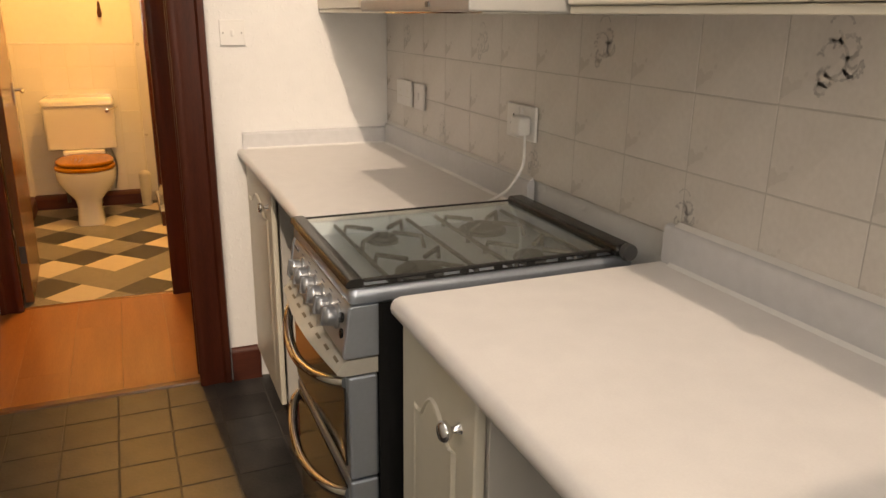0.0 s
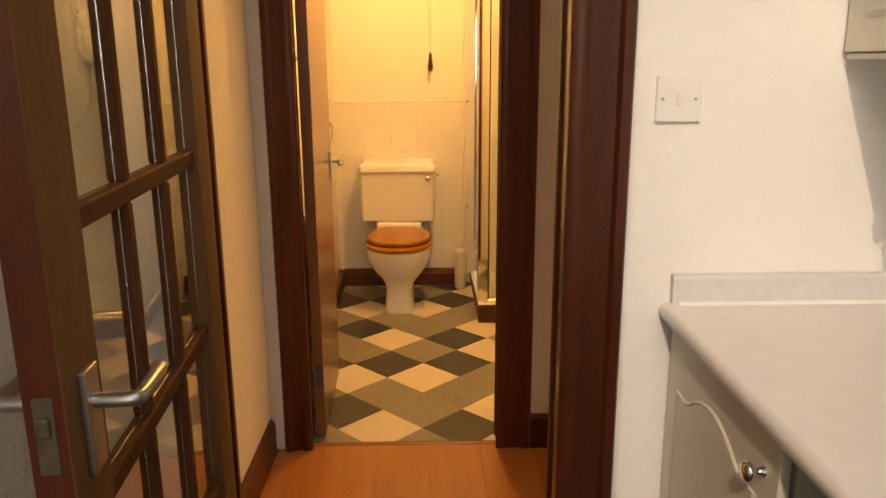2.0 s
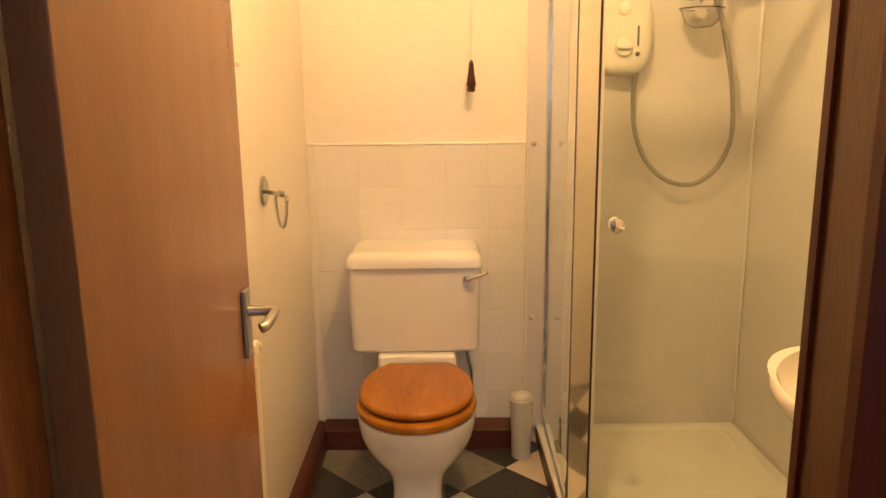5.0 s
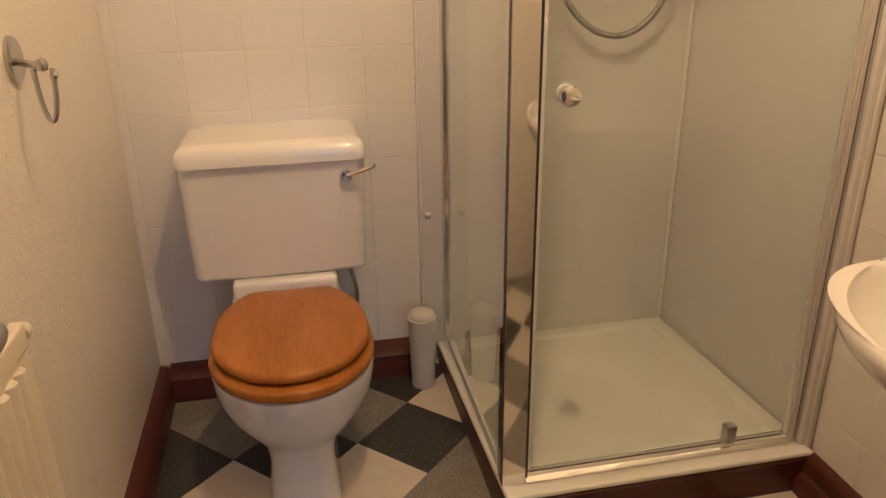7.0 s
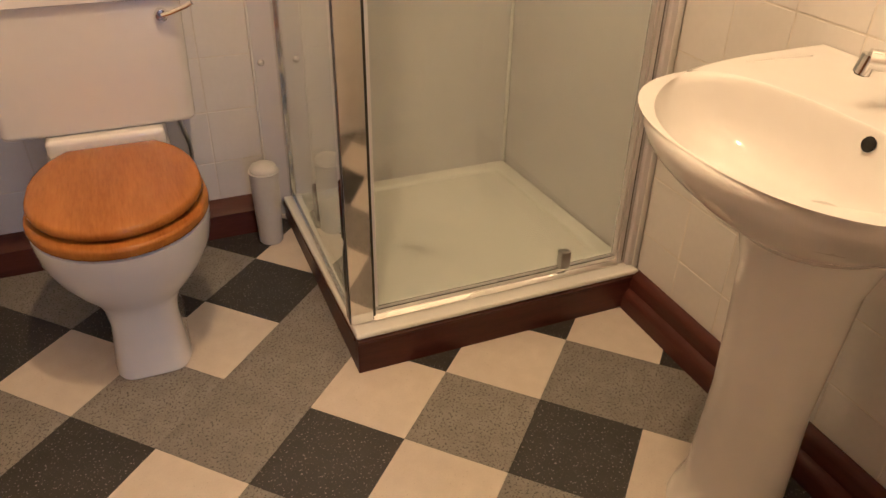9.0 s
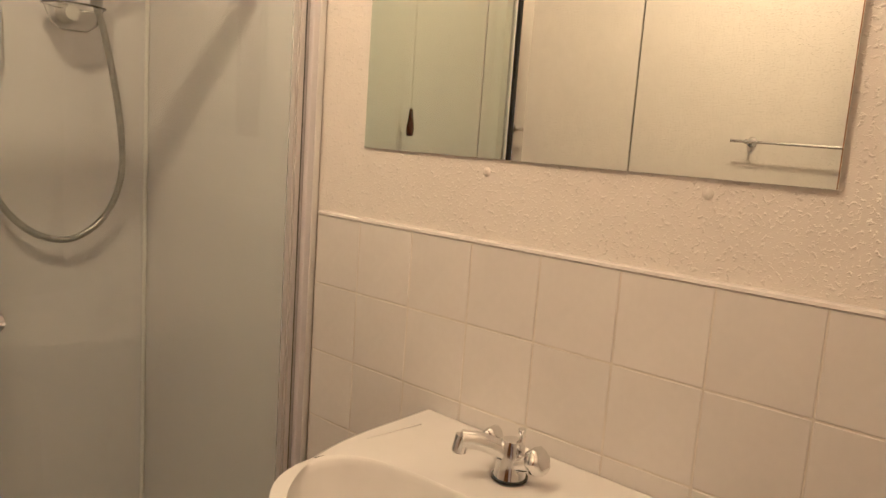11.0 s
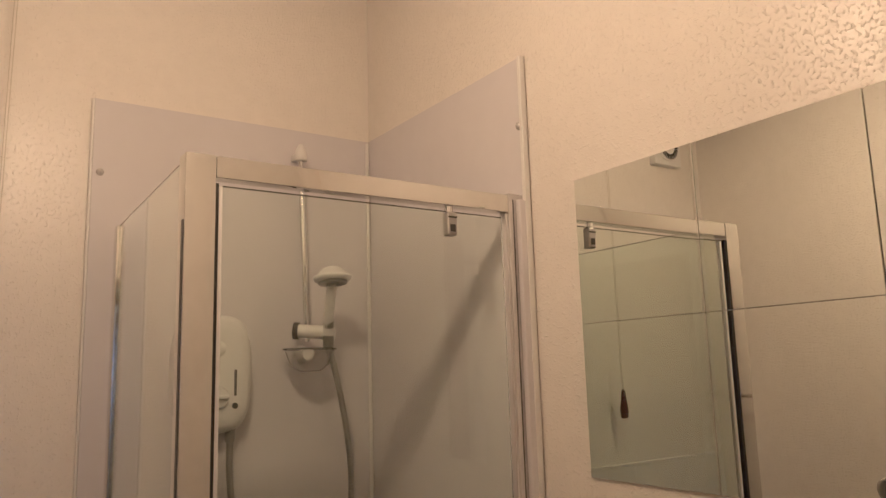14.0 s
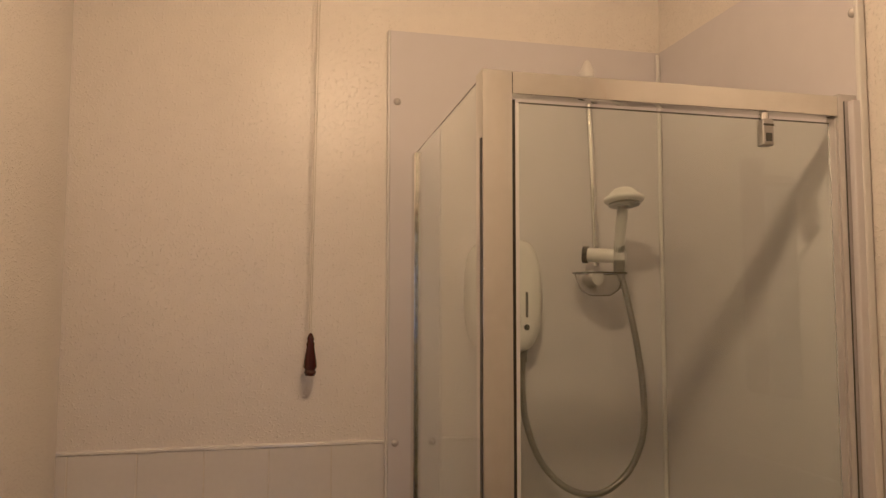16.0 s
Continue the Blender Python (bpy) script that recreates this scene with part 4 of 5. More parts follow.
TX = -0.112
toilet = thing("toilet", "white close coupled toilet with a closed pine seat lid", "toilet")
bm = bmesh.new()
rings = []
for z, hw, yf, yb, in ((0.0, 0.092, 4.608, 4.93), (0.006, 0.095, 4.605, 4.935), (0.05, 0.088, 4.612, 4.93), (0.12, 0.082, 4.625, 4.93), (0.165, 0.088, 4.622, 4.93), (0.195, 0.112, 4.602, 4.95),
                       (0.225, 0.140, 4.578, 4.97), (0.262, 0.164, 4.553, 4.99), (0.30, 0.179, 4.537, 5.0), (0.345, 0.186, 4.528, 5.0), (0.365, 0.186, 4.526, 5.0), (0.370, 0.178, 4.535, 4.995)):
    e = egg(TX, yb, yf, hw, z)
    q = max(0.0, min(1.0, (0.20 - z) / 0.10))
    cy = (yf + yb) / 2
    sq = []
    for k in range(40):
        c, s_ = math.cos(2 * math.pi * k / 40), math.sin(2 * math.pi * k / 40)
        wd = hw * (0.86 + 0.14 * (s_ + 1) / 2)
        sq.append((TX + wd * math.copysign(abs(c) ** 0.35, c), cy + (yb - yf) / 2 * math.copysign(abs(s_) ** 0.35, s_), z))
    rings.append([tuple(a * (1 - q) + b * q for a, b in zip(p0, p1)) for p0, p1 in zip(e, sq)])
loft(bm, rings)
pan = part("pan", bm, M_CERAM, toilet, "white ceramic pan and pedestal")
part("cistern_ledge", B(TX - 0.150, TX + 0.135, 4.90, 5.225, 0.325, 0.405, 0.018, 3), M_CERAM, toilet)
part("cistern_coupling", B(TX - 0.142, TX + 0.127, 4.979, 5.225, 0.400, 0.4475, 0.012, 3), M_CERAM, toilet)
def slab(outline_fn, z0, z1, rnd):
    rr = []
    for zz, inset in ((z0, rnd), (z0 + rnd * 0.3, rnd * 0.3), (z0 + rnd, 0), (z1 - rnd, 0), (z1 - rnd * 0.3, rnd * 0.3), (z1, rnd), (z1 + 0.002, rnd * 3), (z1 + 0.003, rnd * 7)):
        rr.append(outline_fn(inset, zz))
    return loft(bmesh.new(), rr)
part("seat_ring", slab(lambda i, z: egg(TX, 4.955 - i, 4.520 + i, 0.188 - i, z), 0.371, 0.397, 0.008), M_SEAT, toilet, "varnished orange pine seat ring")
part("seat_lid", slab(lambda i, z: [(x, min(y, 4.972 - i), w) for x, y, w in egg(TX, 5.010 - i, 4.541 + i, 0.180 - i, z)], 0.404, 0.428, 0.009), M_SEAT, toilet, "varnished orange pine lid")
for sx in (-0.075, 0.075):
    part("seat_hinge", L([(0, 0), (0.010, 0), (0.010, 0.03), (0.007, 0.035), (0, 0.035)], Matrix.Translation((TX + sx, 4.982, 0.385)), 12), M_CHROME, toilet)
# cistern
bm = bmesh.new()
cr = []
def rrect(x0, x1, y0, y1, z, r, n=5):
    pts = []
    for cx, cy, a0 in ((x1 - r, y1 - r, 0), (x0 + r, y1 - r, 90), (x0 + r, y0 + r, 180), (x1 - r, y0 + r, 270)):
        for k in range(n + 1):
            a = radians(a0 + 90 * k / n)
            pts.append((cx + r * math.cos(a), cy + r * math.sin(a), z))
    return pts
for z, ins in ((0.448, 0.012), (0.452, 0.004), (0.462, 0.0), (0.70, -0.006), (0.757, -0.008)):
    cr.append(rrect(-0.345 + ins, 0.095 - ins, 5.003 + ins, 5.236, z, 0.025))
part("cistern", loft(bm, cr), M_CIST, toilet, "cream white cistern")
bm = bmesh.new()
part("cistern_lid", loft(bm, [rrect(-0.357 + i, 0.107 - i, 4.982 + i, 5.238, z, 0.03) for z, i in ((0.752, 0.004), (0.754, 0.0), (0.772, 0.0), (0.787, 0.004), (0.797, 0.012), (0.803, 0.026), (0.805, 0.05))]), M_CERAM, toilet, "glossy white cistern lid")
fl = part("flush_boss", L([(0, 0), (0.014, 0), (0.016, 0.006), (0.013, 0.02), (0, 0.022)], Matrix.Translation((0.055, 4.998, 0.715)) @ Matrix.Rotation(radians(90), 4, "X"), 18), M_CHROME, toilet, "chrome flush lever")
part("flush_lever", T([(0.055, 4.980, 0.716), (0.075, 4.972, 0.722), (0.108, 4.955, 0.738), (0.122, 4.95, 0.746)], 0.0055, 10), M_CHROME, fl)
part("supply_hose", T(smooth_path([(0.045, 5.16, 0.452), (0.062, 5.15, 0.38), (0.075, 5.16, 0.31), (0.07, 5.20, 0.22), (0.05, 5.215, 0.12)]), 0.006, 8), M_HOSE, toilet, "braided metal supply hose")
part("soil_pipe", T([(TX, 4.93, 0.17), (TX, 5.08, 0.17), (TX, 5.232, 0.165)], 0.055, 18), M_DGREY, toilet, "dark waste pipe")
part("pan_leg", T(smooth_path([(TX - 0.14, 5.0, 0.33), (TX - 0.15, 5.06, 0.2), (TX - 0.15, 5.12, 0.06)]), 0.012, 10), M_DGREY, toilet)

br = thing("toilet_brush", "translucent grey toilet brush in its round holder", "toilet brush")
part("holder", L([(0, 0.0), (0.032, 0.0), (0.035, 0.004), (0.038, 0.10), (0.042, 0.224), (0.0435, 0.229), (0.041, 0.2304), (0, 0.2304)], Matrix.Translation((0.256, 5.112, 0)), 28), M_BRUSH, br)
part("brush_cap", L([(0, 0.2306), (0.039, 0.2306), (0.0395, 0.236), (0.035, 0.246), (0.020, 0.254), (0.010, 0.258), (0, 0.259)], Matrix.Translation((0.256, 5.112, 0)), 24), M_BRUSH, br)

# ---- bathroom: shower ----
SX0, SX1, SY0, SY1 = 0.326, 1.086, 4.443, 5.236
def lean(bm):
    """Let the upper side of a low piece fall 4 cm towards the rear wall."""
    for v in bm.verts:
        if 0.05 < v.co.z < 0.30:
            v.co.z -= 0.040 * max(0.0, min(1.0, (v.co.y - SY0) / (SY1 - SY0)))
    return bm


tray = thing("shower_tray", "cream white raised shower tray on a dark wooden plinth", "shower tray")
bm = bmesh.new()
trings = []
for z, i in ((0.1015, 0.0), (0.108, 0.0), (0.1115, 0.003), (0.112, 0.007), (0.112, 0.043), (0.109, 0.050), (0.084, 0.066), (0.076, 0.074), (0.072, 0.095)):
    trings.append(rrect(SX0 - 0.002 + i, SX1 - i, SY0 - 0.002 + i, SY1 - i, z, max(0.004, 0.004 + i * 0.6), 4))
loft(bm, trings)
lean(bm)
part("basin", bm, M_TRAY, tray)
part("plinth_board", section(bmesh.new(), [(SY0, 0.0), (SY0, 0.082), (SY0 - 0.003, 0.085), (SY0 - 0.003, 0.093), (SY0 + 0.004, 0.098), (SY0 + 0.004, 0.1005), (SY0 + 0.018, 0.1005), (SY0 + 0.018, 0.0)], "x", SX0, SX1), M_SKIRT, tray, "plinth coloured dark for the shade under the door board")
part("plinth_board", lean(section(bmesh.new(), [(SX0, 0.0), (SX0, 0.082), (SX0 - 0.003, 0.085), (SX0 - 0.003, 0.093), (SX0 + 0.004, 0.098), (SX0 + 0.004, 0.1005), (SX0 + 0.018, 0.1005), (SX0 + 0.018, 0.0)], "y", SY0 + 0.0185, SY1)), M_SKIRTY, tray, "plinth coloured dark for the shade under the door board")

pan_r = solo("shower_wall_panel", B(0.284, 1.0885, YB1 - 0.016, YB1 - 0.010, 0.06, 2.257), M_PANEL, "pale lilac white shower wall panel behind the shower", "wall panel", "shower wall panels")
pan_s = solo("shower_wall_panel", B(1.089, 1.095, 4.476, YB1 - 0.017, 0.06, 2.257), M_PANEL, "pale lilac white shower wall panel on the side wall", "wall panel", "shower wall panels")
part("corner_seal", B(1.076, 1.0885, YB1 - 0.0255, YB1 - 0.0165, 0.074, 2.25, 0.004), M_WPLAS, pan_s, "white corner sealant")
part("edge_bead", B(1.080, 1.0965, 4.464, 4.4755, 0.10, 2.257, 0.003), M_WPLAS, pan_s, "cream edge trim")
part("edge_bead", B(0.277, 0.2835, YB1 - 0.018, YB1 - 0.003, 0.10, 2.257, 0.002), M_WPLAS, pan_r, "white edge trim")
capm = mesh_of("screw_cap", L([(0, 0.0075), (0.005, 0.0068), (0.009, 0.0034), (0.010, 0.0), (0, 0)][::-1], None, 16), M_WPROF)
def cap(parent, at, rot):
    o = new("screw_cap", capm)
    o.parent = parent
    o.matrix_basis = Matrix.Translation(at) @ rot
    return o
for z in (2.06, 1.15, 0.50):
    cap(pan_r, (0.303, YB1 - 0.016, z), Matrix.Rotation(radians(90), 4, "X"))
for z in (2.09, 1.18, 0.35):
    cap(pan_s, (1.089, 4.486, z), NEGX)

enc = thing("shower_enclosure", "chrome framed glass shower enclosure with a pivot door", "shower enclosure")
FY, FX, ZT, ZB_ = 4.494, 0.338, 1.918, 0.112
post = part("corner_post", B(FX - 0.014, FX + 0.040, FY - 0.012, FY + 0.030, ZB_, ZT, 0.0012, 1), M_ALU, enc, "polished aluminium corner post")
part("post_seal", B(FX + 0.0405, FX + 0.046, FY - 0.008, FY + 0.012, ZB_, ZT - 0.05), M_RUBBER, post, "black seal")
part("post_seal", B(FX - 0.012, FX + 0.0, FY + 0.0302, FY + 0.033, ZB_, ZT - 0.02), M_RUBBER, post, "black seal")
part("post_seal", B(FX - 0.0150, FX - 0.0142, FY - 0.007, FY + 0.004, ZB_ + 0.002, ZT - 0.12), M_DGREY, post, "dark grey seal")
part("head_rail", B(FX + 0.041, 1.044, FY - 0.010, FY + 0.022, ZT - 0.040, ZT, 0.0012, 1), M_ALU, enc, "polished aluminium head rail")
part("sill_rail", section(bmesh.new(), [(FY - 0.016, ZB_), (FY - 0.016, ZB_ + 0.004), (FY - 0.009, ZB_ + 0.010), (FY - 0.004, ZB_ + 0.012), (FY - 0.003, ZB_ + 0.022), (FY + 0.012, ZB_ + 0.022), (FY + 0.020, ZB_ + 0.008), (FY + 0.020, ZB_)], "x", FX + 0.041, 1.044), M_ALU, enc, "polished stepped aluminium sill rail", 20)
part("wall_profile", B(1.045, 1.0885, FY - 0.010, FY + 0.024, ZB_, ZT + 0.004, 0.0012, 1), M_WPROF, enc, "aluminium wall profile")
part("profile_groove", B(1.040, 1.0445, FY - 0.006, FY + 0.018, ZB_ + 0.022, ZT - 0.043, 0.001), M_WPROF, enc)
# groove line is a flat strip, its shade put into the dark grey
part("profile_groove", B(1.0565, 1.0585, FY - 0.0115, FY - 0.0101, ZB_ + 0.01, ZT - 0.01), M_DGREY, enc)
part("profile_cover", B(1.064, 1.0885, FY - 0.027, FY - 0.0115, 0.113, ZT - 0.01, 0.003), M_PANEL, enc, "white plastic cover strip")
SKEW = Matrix.Translation((FX, FY + 0.03, 0)) @ Matrix.Rotation(radians(-1.4), 4, "Z") @ Matrix.Translation((-FX, -FY - 0.03, 0))
part("side_profile", lean(B(FX + 0.006, FX + 0.032, SY1 - 0.036, SY1 - 0.001, ZB_, ZT, 0.003)), M_ALU, enc, "aluminium wall profile")
side_gl = part("side_pane", lean(B(FX - 0.003, FX + 0.003, FY + 0.030, SY1 - 0.036, ZB_ + 0.004, ZT - 0.002, 0, 2, SKEW)), M_GLASS, enc, "clear fixed side glass")
side_gl.visible_shadow = False
part("side_top_edge", B(FX - 0.0032, FX + 0.0032, FY + 0.030, SY1 - 0.036, ZT - 0.0019, ZT - 0.0002, 0, 2, SKEW), M_DGREY, enc, "dark ground glass edge")
part("side_sill", lean(B(FX - 0.008, FX + 0.008, FY + 0.031, SY1 - 0.0365, ZB_, ZB_ + 0.012, 0.002, 2, SKEW)), M_ALU, enc)
dpane = part("door_pane", B(FX + 0.050, 1.034, FY + 0.003, FY + 0.008, ZB_ + 0.028, ZT - 0.053), M_GLASS, enc, "clear pivot door glass")
dpane.visible_shadow = False
part("door_strip", B(FX + 0.048, FX + 0.056, FY + 0.001, FY + 0.010, ZB_ + 0.028, ZT - 0.053, 0.001), M_WPLAS, dpane, "clear edge seal")
part("top_edge", B(FX + 0.057, 1.034, FY + 0.0028, FY + 0.0082, ZT - 0.0528, ZT - 0.0508), M_DGREY, dpane, "dark ground glass edge")
part("pivot_hinge", B(0.876, 0.900, FY - 0.011, FY + 0.013, ZT - 0.106, ZT - 0.054, 0.004), M_HANDLE, dpane, "chrome pivot block")
part("pivot_slot", B(0.8815, 0.8945, FY - 0.0122, FY - 0.0108, ZT - 0.098, ZT - 0.082), M_DGREY, dpane)
part("pivot_slot", B(0.8765, 0.8995, FY - 0.0118, FY - 0.0108, ZT - 0.068, ZT - 0.064), M_DGREY, dpane)
part("pivot_pin", L([(0, 0), (0.009, 0), (0.009, 0.012), (0, 0.012)], Matrix.Translation((0.886, FY, ZT - 0.054)), 14), M_CHROME, dpane)
part("pivot_hinge", B(0.872, 0.900, FY - 0.012, FY + 0.014, ZB_ + 0.022, ZB_ + 0.072, 0.004), M_HANDLE, dpane, "chrome pivot block")
part("door_knob", L([(0, 0.030), (0.010, 0.030), (0.018, 0.028), (0.0205, 0.022), (0.0205, 0.016), (0.014, 0.013), (0.012, 0.010), (0.017, 0.008), (0.018, 0.004), (0.014, 0.0), (0, 0)][::-1], Matrix.Translation((0.437, FY + 0.003, 0.985)) @ Matrix.Rotation(radians(90), 4, "X"), 24), M_CHROME, dpane, "polished chrome knob")
part("inner_knob", L([(0, 0), (0.016, 0), (0.018, 0.008), (0.014, 0.014), (0, 0.015)], Matrix.Translation((0.437, FY + 0.008, 0.985)) @ Matrix.Rotation(radians(-90), 4, "X"), 20), M_WPLAS, dpane)

# electric shower unit
WY = YB1 - 0.016
es = thing("electric_shower", "white electric shower unit with rounded ends on the panel", "shower unit")
bm = bmesh.new()
def lozenge(cx, cz, hw, hh, y, n=36):
    return [(cx + hw * math.copysign(abs(math.cos(2 * math.pi * k / n)) ** 0.55, math.cos(2 * math.pi * k / n)), y, cz + hh * math.copysign(abs(math.sin(2 * math.pi * k / n)) ** 0.72, math.sin(2 * math.pi * k / n))) for k in range(n)]
loft(bm, [lozenge(0.594, 1.536, 0.100 - i, 0.155 - i, WY - d) for d, i in ((0.0, 0.004), (0.002, 0.0), (0.05, 0.0), (0.072, 0.008), (0.084, 0.022), (0.088, 0.045))])
part("casing", bm, M_WPLAS, es)
dial = part("dial", L([(0, 0), (0.030, 0), (0.030, 0.010), (0.026, 0.016), (0, 0.017)], Matrix.Translation((0.590, WY - 0.086, 1.475)) @ Matrix.Rotation(radians(90), 4, "X"), 28), M_WPLAS, es, "white temperature dial")
part("dial_grip", B(-0.026, 0.026, -0.005, 0.005, 0.016, 0.028, 0.003, 2, Matrix.Translation((0.590, WY - 0.086, 1.475)) @ Matrix.Rotation(radians(90), 4, "X")), M_WPLAS, dial)
part("power_button", L([(0, 0), (0.020, 0), (0.021, 0.006), (0.016, 0.009), (0, 0.0095)], Matrix.Translation((0.590, WY - 0.086, 1.60)) @ Matrix.Rotation(radians(90), 4, "X"), 24), M_WPLAS, es)
part("indicator_ring", L([(0.0, 0), (0.008, 0), (0.008, 0.002), (0.0, 0.002)], Matrix.Translation((0.638, WY - 0.0868, 1.452)) @ Matrix.Rotation(radians(90), 4, "X"), 16), M_DGREY, es, "dark indicator lamp")
part("printed_bar", B(0.635, 0.642, WY - 0.0888, WY - 0.0865, 1.478, 1.545), M_INK, es, "grey printed lettering, unreadable")
part("outlet", L([(0, 0), (0.013, 0), (0.013, 0.03), (0.016, 0.03), (0.016, 0.045), (0, 0.045)], Matrix.Translation((0.640, WY - 0.045, 1.358)), 16), M_HOSE, es)

rl = thing("shower_riser_rail", "chrome riser rail with white brackets and shower handset", "shower rail")
part("rail", T(smooth_path([(0.838, WY - 0.045, 2.175), (0.842, WY - 0.05, 2.0), (0.850, WY - 0.05, 1.8), (0.858, WY - 0.045, 1.62)], 6), 0.0085, 12), M_CHROME, rl, "bent chrome rail")
part("wall_bracket", box(L([(0, 2.150), (0.019, 2.150), (0.021, 2.156), (0.020, 2.168), (0.010, 2.194), (0.006, 2.200), (0, 2.201)], Matrix.Translation((0.838, WY - 0.045, 0)), 20), 0.826, 0.850, WY - 0.040, WY, 2.156, 2.178, 0.004), M_WPLAS, rl, "white conical end bracket")
part("wall_bracket", L([(0, 0), (0.026, 0), (0.026, 0.006), (0.018, 0.030), (0.018, 0.055), (0, 0.056)], Matrix.Translation((0.858, WY, 1.585)) @ Matrix.Rotation(radians(90), 4, "X"), 20), M_WPLAS, rl, "white end bracket")
slid = part("slider", T([(0.822, 5.165, 1.648), (0.905, 5.105, 1.640)], 0.019, 16), M_WPLAS, rl, "white slider bracket")
part("slider_knob", T([(0.812, 5.172, 1.649), (0.823, 5.164, 1.648)], 0.024, 16), M_DGREY, slid, "grey clamp knob")
hs = part("handset", T(smooth_path([(0.885, 5.105, 1.615), (0.880, 5.095, 1.66), (0.870, 5.06, 1.72), (0.862, 5.03, 1.765)], 5), 0.0138, 14), M_WPLAS, rl, "white shower handset")
HM = Matrix.Translation((0.858, 5.018, 1.778)) @ Matrix.Rotation(radians(-8), 4, "X")
part("spray_head", L([(0, -0.010), (0.020, -0.010), (0.042, -0.007), (0.050, -0.001), (0.052, 0.004), (0.050, 0.009), (0.040, 0.013), (0.034, 0.022), (0.024, 0.031), (0.012, 0.035), (0, 0.036)], HM, 28), M_WPLAS, hs, "domed white spray head")
part("spray_ring", L([(0.016, -0.0095), (0.041, -0.0065), (0.039, -0.012), (0.018, -0.014)], HM, 24), M_HOSE, hs, "metallic spray ring")
part("grip_ring", T([(0.8815, 5.097, 1.655), (0.879, 5.090, 1.672)], 0.0145, 14), M_HOSE, hs, "metallic grip ring")
part("collar", T([(0.886, 5.107, 1.60), (0.884, 5.102, 1.632)], 0.015, 12), M_HOSE, hs)
hose_pts = smooth_path([(0.640, WY - 0.045, 1.358), (0.640, WY - 0.045, 1.28), (0.650, WY - 0.05, 1.19), (0.690, WY - 0.055, 1.09), (0.765, WY - 0.06, 1.02), (0.855, WY - 0.06, 1.005), (0.935, WY - 0.065, 1.06), (0.975, WY - 0.075, 1.16), (0.972, WY - 0.085, 1.28), (0.945, WY - 0.10, 1.42), (0.905, WY - 0.122, 1.55), (0.886, WY - 0.127, 1.60)], 14)
bm = bmesh.new()
tube(bm, hose_pts, 0.0085, 10)
hose = part("hose", bm, M_HOSE, rl, "flexible ribbed metal hose")
bm = bmesh.new()
for i in range(1, len(hose_pts) - 1):
    d = (hose_pts[i + 1] - hose_pts[i - 1]).normalized()
    lathe(bm, [(0.0084, -0.0018), (0.0098, 0), (0.0084, 0.0018)], Matrix.Translation(hose_pts[i]) @ d.to_track_quat("Z", "Y").to_matrix().to_4x4(), 10)
part("hose_ribs", bm, M_HOSE, hose)
solo("soap_dish", lathe(bmesh.new(), [(0, 0.0), (0.03, 0.0), (0.055, 0.018), (0.070, 0.058), (0.076, 0.060), (0.076, 0.063), (0.068, 0.061), (0.052, 0.020), (0.03, 0.003), (0, 0.003)], Matrix.Translation((0.845, 5.140, 1.535)) @ Matrix.Diagonal((1.0, 0.9, 1, 1)), 28), glass("clear_plastic", (0.93, 0.93, 0.92), 0.06), "clear plastic soap dish hung on the riser rail", "soap dish")

# ---- bathroom: rear wall things ----
fan = thing("extractor_fan", "white square extractor fan with a round slotted grille", "extractor fan")
FXC, FZC, FYF = -0.327, 2.447, YB1
part("housing", B(FXC - 0.084, FXC + 0.084, FYF - 0.036, FYF, FZC - 0.082, FZC + 0.082, 0.006), M_WPLAS, fan)
part("grille_disc", L([(0, 0), (0.062, 0), (0.062, 0.004), (0.056, 0.009), (0.0, 0.009)], Matrix.Translation((FXC, FYF - 0.036, FZC)) @ Matrix.Rotation(radians(90), 4, "X"), 36), M_WPLAS, fan)
slotm = mesh_of("slot", B(-0.0034, 0.0034, 0.033, 0.056, 0.0088, 0.0100), M_BLACK)
for k in range(28):
    o = new("slot", slotm)
    o.parent = fan
    o.matrix_basis = Matrix.Translation((FXC, FYF - 0.036, FZC)) @ Matrix.Rotation(radians(90), 4, "X") @ Matrix.Rotation(2 * math.pi * k / 28, 4, "Z")
part("badge", B(FXC - 0.026, FXC + 0.026, FYF - 0.0462, FYF - 0.0448, FZC - 0.006, FZC + 0.008), M_BLUE, fan, "small blue badge")

pc = thing("pull_cord", "dark turned wooden light pull on a pale double cord", "pull cord")
PX, PY = 0.078, 5.185
part("cord", T([(PX - 0.003, PY, 1.437), (PX + 0.010, PY, ZB)], 0.0012, 6), M_CORD, pc)
part("cord", T([(PX + 0.001, PY, 1.437), (PX + 0.018, PY + 0.002, ZB)], 0.0012, 6), M_CORD, pc)
part("ceiling_switch", L([(0, 0), (0.036, 0), (0.034, -0.03), (0.01, -0.045), (0, -0.045)], Matrix.Translation((PX + 0.014, PY, ZB)), 20), M_WPLAS, pc)
part("pull", L([(0, 1.440), (0.003, 1.438), (0.006, 1.430), (0.0075, 1.425), (0.006, 1.420), (0.0085, 1.412), (0.0075, 1.405), (0.012, 1.372), (0.0135, 1.355), (0.010, 1.347), (0.0125, 1.342), (0.009, 1.333), (0, 1.331)], Matrix.Translation((PX, PY, 0)) @ Matrix.Diagonal((1.25, 1.25, 1, 1)), 18), M_PULL, pc, "turned dark red wooden pull")

struct("trim_beam", B(XL, -0.268, YB0 + 0.0, YB1, 2.558, ZB, 0.004), M_SKIRTY, "dark brown stained timber beam under the ceiling", "beam")

